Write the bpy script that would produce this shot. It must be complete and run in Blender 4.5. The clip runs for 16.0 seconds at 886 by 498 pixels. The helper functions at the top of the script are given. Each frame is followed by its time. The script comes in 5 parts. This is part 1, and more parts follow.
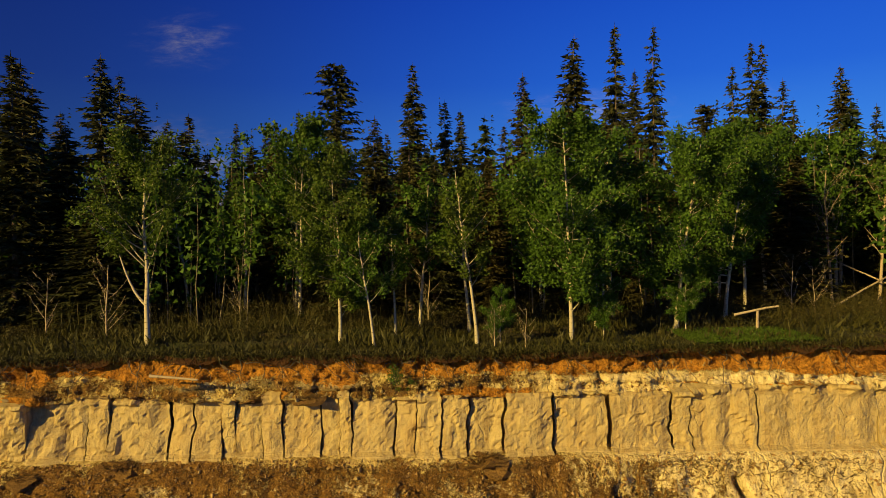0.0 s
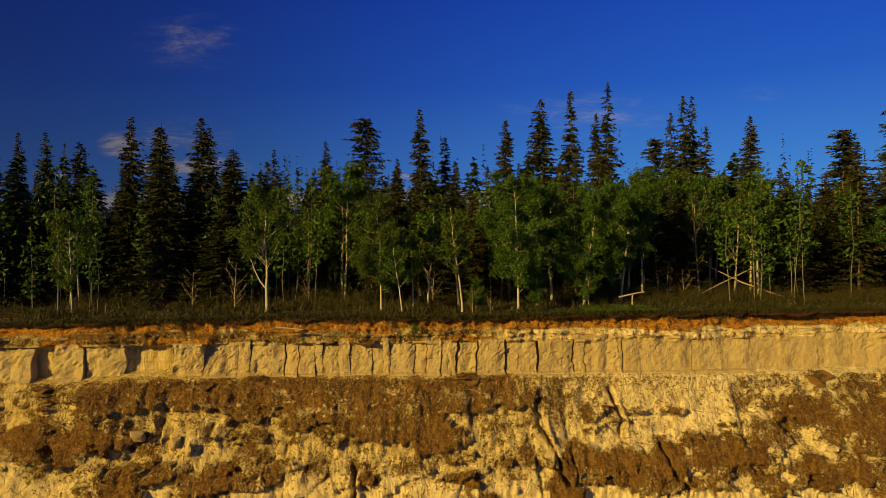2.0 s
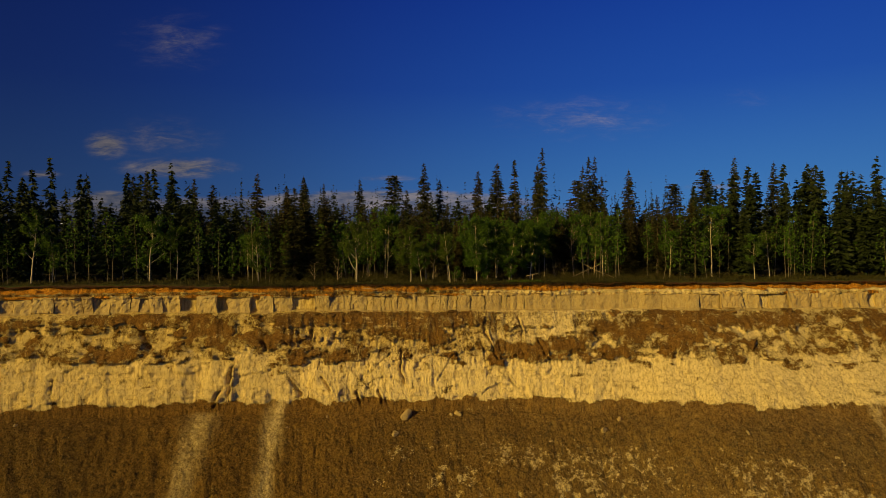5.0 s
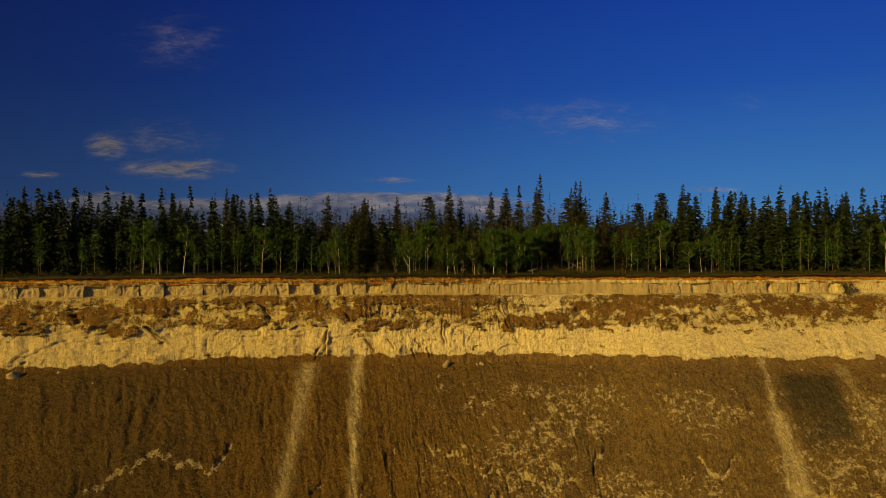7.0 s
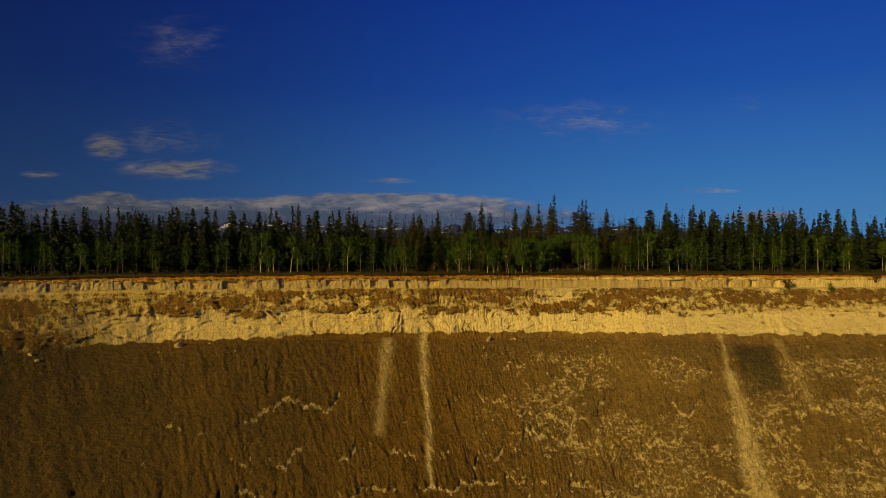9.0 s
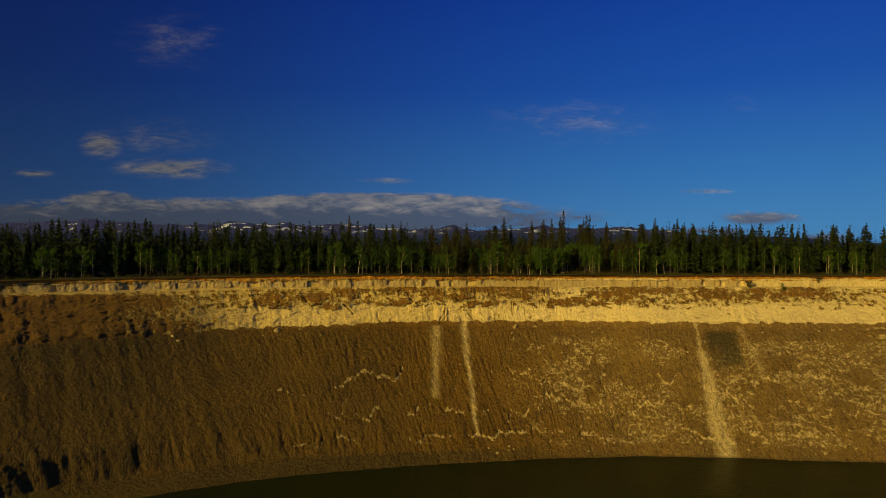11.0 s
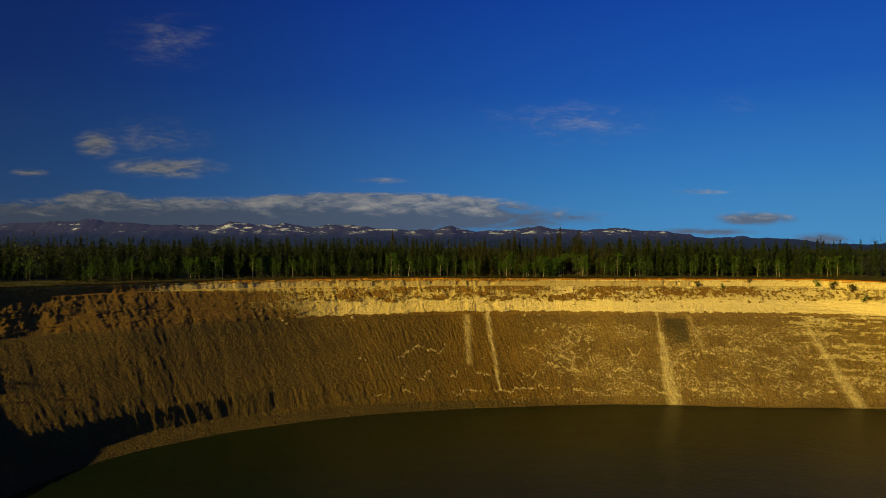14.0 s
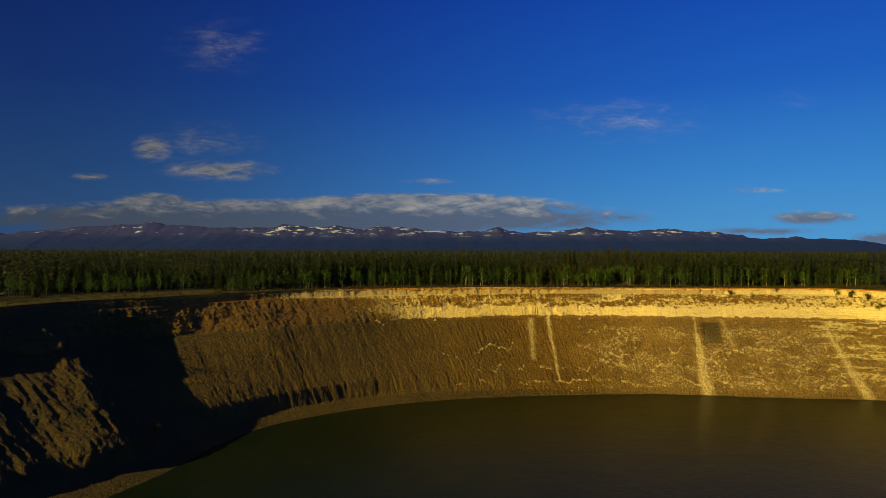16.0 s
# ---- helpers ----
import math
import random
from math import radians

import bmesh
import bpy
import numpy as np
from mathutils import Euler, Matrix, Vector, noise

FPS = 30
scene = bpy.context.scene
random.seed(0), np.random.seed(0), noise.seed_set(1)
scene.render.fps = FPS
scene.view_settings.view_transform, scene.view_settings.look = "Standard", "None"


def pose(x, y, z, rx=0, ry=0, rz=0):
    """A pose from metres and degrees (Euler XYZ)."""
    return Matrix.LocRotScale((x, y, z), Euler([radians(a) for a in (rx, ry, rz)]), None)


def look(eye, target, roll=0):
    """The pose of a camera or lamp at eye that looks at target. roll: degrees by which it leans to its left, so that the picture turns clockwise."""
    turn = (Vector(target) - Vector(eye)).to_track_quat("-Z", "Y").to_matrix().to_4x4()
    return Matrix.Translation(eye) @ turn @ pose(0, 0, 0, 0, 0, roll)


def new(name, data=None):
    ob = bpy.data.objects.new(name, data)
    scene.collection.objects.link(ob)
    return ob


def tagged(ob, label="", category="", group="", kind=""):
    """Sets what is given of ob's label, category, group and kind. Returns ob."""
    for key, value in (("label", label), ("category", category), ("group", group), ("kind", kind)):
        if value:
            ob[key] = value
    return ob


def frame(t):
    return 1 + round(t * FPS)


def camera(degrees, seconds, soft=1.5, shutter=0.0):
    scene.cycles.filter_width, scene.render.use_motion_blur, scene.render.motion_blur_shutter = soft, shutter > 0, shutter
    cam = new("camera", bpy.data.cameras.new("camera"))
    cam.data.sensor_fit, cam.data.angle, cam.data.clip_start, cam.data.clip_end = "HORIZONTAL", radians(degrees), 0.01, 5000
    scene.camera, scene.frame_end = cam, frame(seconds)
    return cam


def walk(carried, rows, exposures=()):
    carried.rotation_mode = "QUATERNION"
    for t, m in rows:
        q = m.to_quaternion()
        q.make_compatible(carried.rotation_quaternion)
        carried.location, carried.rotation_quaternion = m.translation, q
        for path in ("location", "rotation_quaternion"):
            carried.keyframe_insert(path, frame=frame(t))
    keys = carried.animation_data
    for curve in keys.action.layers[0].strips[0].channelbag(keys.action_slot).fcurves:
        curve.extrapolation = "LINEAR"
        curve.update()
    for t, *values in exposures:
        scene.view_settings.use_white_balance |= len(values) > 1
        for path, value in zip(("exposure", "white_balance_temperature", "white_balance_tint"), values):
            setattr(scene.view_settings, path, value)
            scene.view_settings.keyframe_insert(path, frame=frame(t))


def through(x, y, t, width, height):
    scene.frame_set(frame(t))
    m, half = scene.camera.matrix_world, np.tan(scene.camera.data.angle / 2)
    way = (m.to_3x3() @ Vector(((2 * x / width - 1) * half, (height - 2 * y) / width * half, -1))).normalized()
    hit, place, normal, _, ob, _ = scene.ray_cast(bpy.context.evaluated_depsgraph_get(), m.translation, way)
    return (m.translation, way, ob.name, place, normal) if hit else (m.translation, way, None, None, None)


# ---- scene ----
cam = camera(65.3, 16.0, soft=0.5)
PATH = [
    (0, (0.946, 1.17, 3.278), (0.967, 3.17, 3.258), -1.0),
    (0.5, (0.713, -1.396, 3.343), (0.73, 0.604, 3.323), -0.9),
    (1, (0.61, -5.033, 3.438), (0.629, -3.033, 3.422), -0.7),
    (1.5, (0.676, -8.897, 3.583), (0.696, -6.897, 3.569), -0.6),
    (2, (0.783, -13.939, 3.703), (0.805, -11.939, 3.689), -0.6),
    (2.5, (0.896, -19.176, 3.803), (0.926, -17.176, 3.789), -0.5),
    (3, (1.041, -25.667, 3.859), (1.08, -23.667, 3.846), -0.5),
    (3.5, (1.045, -32.189, 4.06), (1.085, -30.19, 4.044), -0.7),
    (4, (0.783, -39.863, 4.15), (0.829, -37.864, 4.136), -0.6),
    (6.5, (-4.468, -78.072, 4.087), (-4.412, -76.072, 4.084), -0.1),
    (7, (-6.006, -87.51, 4.39), (-5.95, -85.511, 4.387), -0.1),
    (7.5, (-7.781, -96.036, 4.729), (-7.725, -94.037, 4.726), -0.1),
    (8, (-10.251, -105.767, 4.956), (-10.195, -103.768, 4.954), -0.1),
    (8.5, (-12.877, -114.636, 5.078), (-12.819, -112.637, 5.077), -0.0),
    (9, (-16.028, -124.174, 5.345), (-15.97, -122.174, 5.344), 0.0),
    (9.5, (-19.141, -133.3, 5.713), (-19.079, -131.301, 5.712), 0.1),
    (10, (-22.471, -143.433, 6.287), (-22.404, -141.434, 6.286), 0.1),
    (12.5, (-33.958, -194.026, 8.273), (-33.887, -192.028, 8.272), 0.1),
    (13, (-36.34, -205.612, 8.802), (-36.266, -203.614, 8.801), 0.0),
    (13.5, (-38.927, -216.24, 9.471), (-38.847, -214.242, 9.471), 0.1),
    (14, (-41.692, -227.523, 10.345), (-41.611, -225.525, 10.344), 0.2),
    (14.5, (-44.276, -238.504, 11.443), (-44.195, -236.505, 11.442), 0.2),
    (15, (-47.212, -250.56, 12.834), (-47.159, -248.56, 12.83), 0.2),
    (15.5, (-49.718, -262.401, 14.291), (-49.728, -260.402, 14.287), 0.2),
    (16, (-52.293, -274.359, 15.964), (-52.346, -272.36, 15.964), 0.1),
]
walk(cam, [(t, look(eye, target, roll)) for t, eye, target, roll in PATH],
     [(0, 0.36, 5950, 9), (1.5, 0.18, 6250, 9), (3, -0.25, 6480, 9), (4, -0.40, 6500, 8), (7, -0.42, 6500, 6), (8.5, -0.42, 6500, 3), (10, -0.42, 6500, 0), (12.5, -0.22, 6450, -6), (14.5, -0.07, 6420, -8), (16, 0.11, 6400, -8)])

# ---- world, sun ----
SUN_AZ, SUN_EL = 47.0, 20.0      # degrees to the left of straight behind, and above the horizon
sun_dir = Vector((-math.sin(radians(SUN_AZ)) * math.cos(radians(SUN_EL)),
                  -math.cos(radians(SUN_AZ)) * math.cos(radians(SUN_EL)), math.sin(radians(SUN_EL))))
sun = new("sun", bpy.data.lights.new("sun", "SUN"))
sun.data.energy, sun.data.angle, sun.data.color = 5.6, radians(0.6), (1.0, 0.68, 0.17)
sun.matrix_world = look((0, 0, 200), Vector((0, 0, 200)) - sun_dir)


class Nodes:
    """Short hand for building a node tree."""

    def __init__(self, tree):
        self.t = tree
        tree.nodes.clear()

    def n(self, kind, props=None, **ins):
        nd = self.t.nodes.new(kind)
        for k, v in (props or {}).items():
            setattr(nd, k, v)
        for k, v in ins.items():
            key = int(k[1:]) if k[0] == "i" and k[1:].isdigit() else k.replace("_", " ")
            self.put(nd.inputs[key], v)
        return nd

    def put(self, sock, v):
        if isinstance(v, bpy.types.NodeSocket):
            self.t.links.new(v, sock)
        elif isinstance(v, (tuple, list)) and len(v) == 3 and sock.type == "RGBA":
            sock.default_value = (*v, 1)
        else:
            sock.default_value = v

    def math(self, op, a, b=0.0, clamp=False):
        return self.n("ShaderNodeMath", {"operation": op, "use_clamp": clamp}, i0=a, i1=b).outputs[0]

    def mix(self, f, a, b, blend="MIX"):
        nd = self.n("ShaderNodeMix", {"data_type": "RGBA", "blend_type": blend, "clamp_factor": True})
        self.put(nd.inputs[0], f), self.put(nd.inputs[6], a), self.put(nd.inputs[7], b)
        return nd.outputs[2]

    def ramp(self, f, *stops):
        nd = self.n("ShaderNodeValToRGB", i0=f)
        el = nd.color_ramp.elements
        while len(el) < len(stops):
            el.new(0.5)
        for e, (p, c) in zip(el, stops):
            e.position = p
            e.color = (*c, 1) if isinstance(c, tuple) else (c, c, c, 1)
        return nd.outputs[0]

    def noise(self, vec, scale, detail=4.0, rough=0.55, dist=0.0):
        return self.n("ShaderNodeTexNoise", Vector=vec, Scale=scale, Detail=detail, Roughness=rough, Distortion=dist).outputs[0]

    def mapped(self, vec, loc=(0, 0, 0), scale=(1, 1, 1), rot=(0, 0, 0)):
        return self.n("ShaderNodeMapping", Vector=vec, Location=loc, Scale=scale, Rotation=rot).outputs[0]


world = bpy.data.worlds.new("sky")
scene.world = world
world.use_nodes = True
w = Nodes(world.node_tree)
sky = w.n("ShaderNodeTexSky", {"sky_type": "NISHITA", "sun_disc": False, "sun_elevation": radians(SUN_EL),
                               "sun_rotation": radians(180 + SUN_AZ), "altitude": 700.0})
way = w.n("ShaderNodeTexCoord").outputs["Generated"]
axes = w.n("ShaderNodeSeparateXYZ", Vector=way).outputs
# deep evening blue, brighter towards the horizon and away from the sun
high = w.ramp(w.math("ABSOLUTE", axes[2]), (0.0, (0.046, 0.185, 0.42)), (0.10, (0.023, 0.128, 0.385)), (0.22, (0.006, 0.060, 0.33)),
              (0.36, (0.002, 0.031, 0.27)), (0.48, (0.001, 0.016, 0.13)), (1.0, (0.001, 0.004, 0.03)))
side = w.n("ShaderNodeMapRange", {"interpolation_type": "SMOOTHSTEP"}, Value=axes[0], i1=-0.62, i2=0.5, i3=0.0, i4=1.0).outputs[0]
blue = w.mix(1.0, high, w.ramp(side, (0.0, (0.18, 0.17, 0.25)), (0.5, (0.62, 0.58, 0.68)), (1.0, (1.0, 1.0, 1.0))), "MULTIPLY")
# clouds, in a plane far ahead: where, how wide and high, how thick
ahead = w.math("MAXIMUM", axes[1], 0.05)
flat = w.n("ShaderNodeCombineXYZ", X=w.math("DIVIDE", axes[0], ahead), Y=w.math("DIVIDE", axes[2], ahead)).outputs[0]
CLOUDS = [(-0.355, 0.295, 0.110, 0.065, 0.28), (-0.318, 0.306, 0.050, 0.022, 0.34), (-0.452, 0.147, 0.040, 0.026, 0.9),
          (-0.375, 0.157, 0.120, 0.045, 0.34), (-0.352, 0.114, 0.105, 0.020, 0.9), (-0.545, 0.105, 0.040, 0.008, 0.7),
          (-0.450, 0.060, 0.075, 0.024, 2.8), (-0.378, 0.057, 0.036, 0.010, 0.9), (-0.240, 0.046, 0.560, 0.030, 2.6),
          (-0.210, 0.059, 0.090, 0.015, 0.9), (-0.060, 0.057, 0.260, 0.027, 3.2), (0.140, 0.060, 0.060, 0.011, 1.0),
          (0.232, 0.046, 0.030, 0.006, 0.9), (0.416, 0.085, 0.060, 0.006, 0.6), (0.502, 0.046, 0.080, 0.013, 1.1),
          (0.430, 0.026, 0.110, 0.008, 0.8), (0.600, 0.017, 0.055, 0.012, 1.2), (0.230, 0.185, 0.200, 0.050, 0.27),
          (-0.050, 0.098, 0.060, 0.007, 0.5), (-0.640, 0.050, 0.070, 0.010, 0.7), (0.48, 0.215, 0.09, 0.03, 0.14)]
grain = w.noise(w.mapped(flat, scale=(11, 34, 1), rot=(0, 0, 0.10)), 1.7, 8.0, 0.64, 0.5)
fine = w.noise(w.mapped(flat, scale=(12, 52, 1), rot=(0, 0, 0.12)), 2.2, 7.0, 0.7, 0.9)
veil = None
for u, v, a, b, thick in CLOUDS:
    puff = w.n("ShaderNodeTexGradient", {"gradient_type": "SPHERICAL"}, Vector=w.mapped(flat, (-u / a, -v / b, 0), (1 / a, 1 / b, 0))).outputs[1]
    puff = w.math("MULTIPLY", puff, thick)
    veil = puff if veil is None else w.math("MAXIMUM", veil, puff)
soft = w.math("MULTIPLY", veil, w.math("ADD", w.math("MULTIPLY", grain, 2.4), w.math("SUBTRACT", fine, 0.95)), True)
cover = w.n("ShaderNodeMapRange", {"interpolation_type": "SMOOTHSTEP"}, Value=soft, i1=0.04, i2=0.62, i3=0.0, i4=0.90).outputs[0]
lit = w.ramp(w.math("ADD", w.math("MULTIPLY", grain, 0.6), w.math("MULTIPLY", fine, 0.4)), (0.40, (0.065, 0.080, 0.15)), (0.62, (0.33, 0.27, 0.265)))
rise = w.n("ShaderNodeSeparateXYZ", Vector=flat).outputs[1]
belly = w.n("ShaderNodeMapRange", {"interpolation_type": "SMOOTHSTEP"}, Value=w.math("ADD", rise, w.math("MULTIPLY", w.math("SUBTRACT", grain, 0.5), 0.06)), i1=0.046, i2=0.068).outputs[0]
lit = w.mix(belly, (0.060, 0.068, 0.125), lit)
cloud = w.mix(1.0, lit, w.math("ADD", w.math("MULTIPLY", side, 0.6), 0.4), "MULTIPLY")
seen = w.mix(cover, blue, cloud)
shown = w.n("ShaderNodeBackground", Color=seen, Strength=1.38).outputs[0]
# the sky is brighter on the sun's side, behind the camera
sunward = w.n("ShaderNodeMapRange", {"interpolation_type": "SMOOTHSTEP"}, Value=axes[1], i1=0.05, i2=-0.7, i3=0.004, i4=0.015).outputs[0]
air = w.n("ShaderNodeBackground", Color=sky.outputs[0], Strength=sunward).outputs[0]
w.n("ShaderNodeOutputWorld", Surface=w.n("ShaderNodeAddShader", i0=shown, i1=air).outputs[0])


# ---- materials ----
def material(name, rough=0.9):
    m = bpy.data.materials.new(name)
    m.use_nodes = True
    nd = Nodes(m.node_tree)
    bsdf = nd.n("ShaderNodeBsdfPrincipled", Roughness=rough)
    bsdf.inputs["Specular IOR Level"].default_value = 0.25
    nd.n("ShaderNodeOutputMaterial", Surface=bsdf.outputs[0])
    return m, nd, bsdf


def bump(nd, bsdf, height, strength, distance):
    nd.put(bsdf.inputs["Normal"], nd.n("ShaderNodeBump", Strength=strength, Distance=distance, Height=height).outputs[0])


def clay_material(name):
    """Glacial clay: strata, soil and slope wash from the mesh's own layers, grain from noise."""
    m, nd, b = material(name, 0.95)
    at = nd.n("ShaderNodeTexCoord").outputs["Object"]
    lay = nd.n("ShaderNodeSeparateColor", Color=nd.n("ShaderNodeAttribute", {"attribute_name": "layers"}).outputs["Color"]).outputs
    damp_shade = nd.n("ShaderNodeAttribute", {"attribute_name": "damp_shade"}).outputs["Fac"]
    big = nd.noise(at, 0.35, 5, 0.6)
    mid = nd.noise(at, 2.2, 5, 0.65)
    small = nd.noise(at, 11.0, 4, 0.7)
    run = nd.noise(nd.mapped(at, scale=(1.6, 1.6, 0.16)), 1.6, 5, 0.65)
    beds = nd.noise(nd.mapped(at, scale=(0.15, 0.15, 6.0)), 1.7, 5, 0.7)
    pale = nd.mix(mid, (0.45, 0.352, 0.150), (0.67, 0.545, 0.270))
    pale = nd.mix(nd.ramp(beds, (0.50, 0.0), (0.70, 0.4)), pale, (0.27, 0.18, 0.070))
    pale = nd.mix(nd.ramp(run, (0.5, 0.0), (0.75, 0.55)), pale, (0.31, 0.21, 0.080))
    wash = nd.mix(run, (0.128, 0.066, 0.013), (0.365, 0.203, 0.049))
    wash = nd.mix(nd.ramp(small, (0.52, 0.0), (0.72, 0.6)), wash, (0.50, 0.33, 0.130))
    wash = nd.mix(nd.ramp(big, (0.45, 0.0), (0.7, 0.55)), wash, (0.120, 0.066, 0.017))
    grit = nd.noise(nd.mapped(at, scale=(1, 1, 0.7)), 5.0, 6, 0.8)
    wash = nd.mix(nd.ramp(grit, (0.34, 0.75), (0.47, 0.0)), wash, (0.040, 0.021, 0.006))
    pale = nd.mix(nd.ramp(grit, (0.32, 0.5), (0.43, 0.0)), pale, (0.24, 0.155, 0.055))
    soil = nd.mix(mid, (0.35, 0.130, 0.010), (0.76, 0.400, 0.050))
    soil = nd.mix(nd.ramp(grit, (0.36, 0.6), (0.46, 0.0)), soil, (0.07, 0.024, 0.004))
    rag = nd.noise(nd.mapped(at, scale=(1.0, 1.0, 0.5)), 0.9, 8, 0.76)
    edge = nd.math("ADD", nd.math("MULTIPLY", nd.math("SUBTRACT", rag, 0.5), 2.2), nd.math("MULTIPLY", nd.math("SUBTRACT", small, 0.5), 0.9))
    sharp = lambda v: nd.n("ShaderNodeMapRange", {"interpolation_type": "SMOOTHSTEP"}, Value=nd.math("ADD", v, nd.math("MULTIPLY", edge, 1.15)), i1=0.40, i2=0.60).outputs[0]
    deep = nd.n("ShaderNodeMapRange", {"interpolation_type": "SMOOTHSTEP"}, Value=nd.n("ShaderNodeSeparateXYZ", Vector=at).outputs[2], i1=-10.0, i2=-15.0).outputs[0]
    wash = nd.mix(deep, wash, nd.mix(0.75, wash, nd.mix(nd.ramp(nd.noise(nd.mapped(at, scale=(1, 1, 0.6)), 0.10, 6, 0.65), (0.38, 0.0), (0.62, 1.0)), nd.mix(run, (0.062, 0.037, 0.007), (0.185, 0.112, 0.020)), nd.mix(run, (0.120, 0.073, 0.013), (0.31, 0.190, 0.036)))))
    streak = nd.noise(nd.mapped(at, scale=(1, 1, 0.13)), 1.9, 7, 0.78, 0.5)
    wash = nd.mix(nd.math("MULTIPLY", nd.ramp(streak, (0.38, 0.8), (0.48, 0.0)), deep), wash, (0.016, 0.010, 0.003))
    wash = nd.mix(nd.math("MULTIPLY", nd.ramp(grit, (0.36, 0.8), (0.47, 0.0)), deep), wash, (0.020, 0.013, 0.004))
    wash = nd.mix(nd.math("MULTIPLY", nd.ramp(grit, (0.53, 0.0), (0.66, 0.7)), deep), wash, (0.30, 0.215, 0.065))
    dry = nd.mix(small, (0.58, 0.475, 0.27), (0.84, 0.73, 0.50))
    bleach = nd.n("ShaderNodeAttribute", {"attribute_name": "bleach"}).outputs["Fac"]
    pale = nd.mix(nd.math("MULTIPLY", bleach, nd.math("ADD", 0.35, mid), True), pale, dry)
    c = nd.mix(sharp(lay[1]), pale, wash)
    c = nd.mix(nd.math("MULTIPLY", lay[2], nd.math("SUBTRACT", nd.math("MULTIPLY", nd.math("ADD", run, rag), 1.5), 0.75), True), c, dry)
    fleck = nd.noise(nd.mapped(at, scale=(1.0, 1.0, 0.75)), 1.7, 8, 0.76)
    many = nd.n("ShaderNodeAttribute", {"attribute_name": "flecks"}).outputs["Fac"]
    near = nd.math("SUBTRACT", 0.74, nd.math("MULTIPLY", many, 0.30))
    speck = nd.noise(nd.mapped(at, scale=(0.8, 0.8, 1.3)), 0.8, 8, 0.80)
    fleck = nd.math("MAXIMUM", fleck, speck)
    c = nd.mix(nd.n("ShaderNodeMapRange", {"interpolation_type": "SMOOTHSTEP"}, Value=nd.math("SUBTRACT", fleck, near), i1=0.0, i2=0.035, i3=0.0, i4=0.85).outputs[0], c, dry)
    c = nd.mix(sharp(lay[0]), c, soil)
    # wet clay, and shade painted onto the headland and the beach
    c = nd.mix(nd.math("MULTIPLY", damp_shade, nd.math("ADD", 0.55, mid)), c, (0.055, 0.05, 0.028))
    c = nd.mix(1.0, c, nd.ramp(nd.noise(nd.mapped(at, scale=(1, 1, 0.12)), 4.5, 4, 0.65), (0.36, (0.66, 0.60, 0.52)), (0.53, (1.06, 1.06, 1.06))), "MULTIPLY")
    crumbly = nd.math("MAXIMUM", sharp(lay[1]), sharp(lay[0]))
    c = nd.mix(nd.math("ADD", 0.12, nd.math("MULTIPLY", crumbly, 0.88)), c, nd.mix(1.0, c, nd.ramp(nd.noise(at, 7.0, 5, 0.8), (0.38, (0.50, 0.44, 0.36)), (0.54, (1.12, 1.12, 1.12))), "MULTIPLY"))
    nd.put(b.inputs["Base Color"], nd.mix(1.0, c, (1.07, 1.02, 0.79), "MULTIPLY"))
    crag = nd.noise(nd.mapped(at, scale=(1, 1, 0.55)), 0.75, 8, 0.72)
    bent = nd.n("ShaderNodeVectorMath", {"operation": "ADD"}, i0=at, i1=nd.n("ShaderNodeVectorMath", {"operation": "SCALE"}, i0=nd.n("ShaderNodeTexNoise", Vector=at, Scale=1.1, Detail=4.0).outputs[1], Scale=0.9).outputs[0]).outputs[0]
    crumbs = nd.n("ShaderNodeTexVoronoi", {"feature": "F1"}, Vector=nd.mapped(bent, scale=(1.0, 1.0, 0.8)), Scale=1.5).outputs[0]
    chunks = nd.n("ShaderNodeTexVoronoi", {"feature": "F1"}, Vector=nd.mapped(bent, scale=(1.0, 1.0, 0.5)), Scale=0.55).outputs[0]
    rill = nd.noise(nd.mapped(bent, scale=(1.0, 1.0, 0.17)), 0.95, 6, 0.62)
    rill = nd.math("MULTIPLY", rill, nd.math("ADD", 0.45, nd.math("MULTIPLY", deep, 3.6)))
    rugged = nd.math("ADD", nd.math("MULTIPLY", crag, 1.15), nd.math("ADD", nd.math("MULTIPLY", grit, 0.8), nd.math("MULTIPLY", run, 0.4)))
    broken = nd.math("ADD", nd.math("MULTIPLY", crumbs, -0.38), nd.math("MULTIPLY", chunks, -0.55))
    flutes = nd.noise(nd.mapped(bent, scale=(1, 1, 0.10)), 4.5, 3, 0.6)
    rift = nd.n("ShaderNodeTexVoronoi", {"feature": "DISTANCE_TO_EDGE"}, Vector=nd.mapped(bent, scale=(1.0, 1.0, 0.6)), Scale=0.75).outputs[0]
    rift = nd.ramp(rift, (0.0, 0.0), (0.022, 1.0))
    fine = nd.math("ADD", nd.math("MULTIPLY", flutes, 0.42), nd.math("ADD", nd.math("MULTIPLY", rift, 0.16), nd.math("MULTIPLY", small, 0.22)))
    body = nd.math("MULTIPLY", nd.math("ADD", rugged, broken), nd.math("ADD", 0.24, nd.math("MULTIPLY", crumbly, 0.76)))
    bump(nd, b, nd.math("ADD", nd.math("ADD", body, rill), fine), 1.0, 0.40)
    return m


CLAY = clay_material("clay")


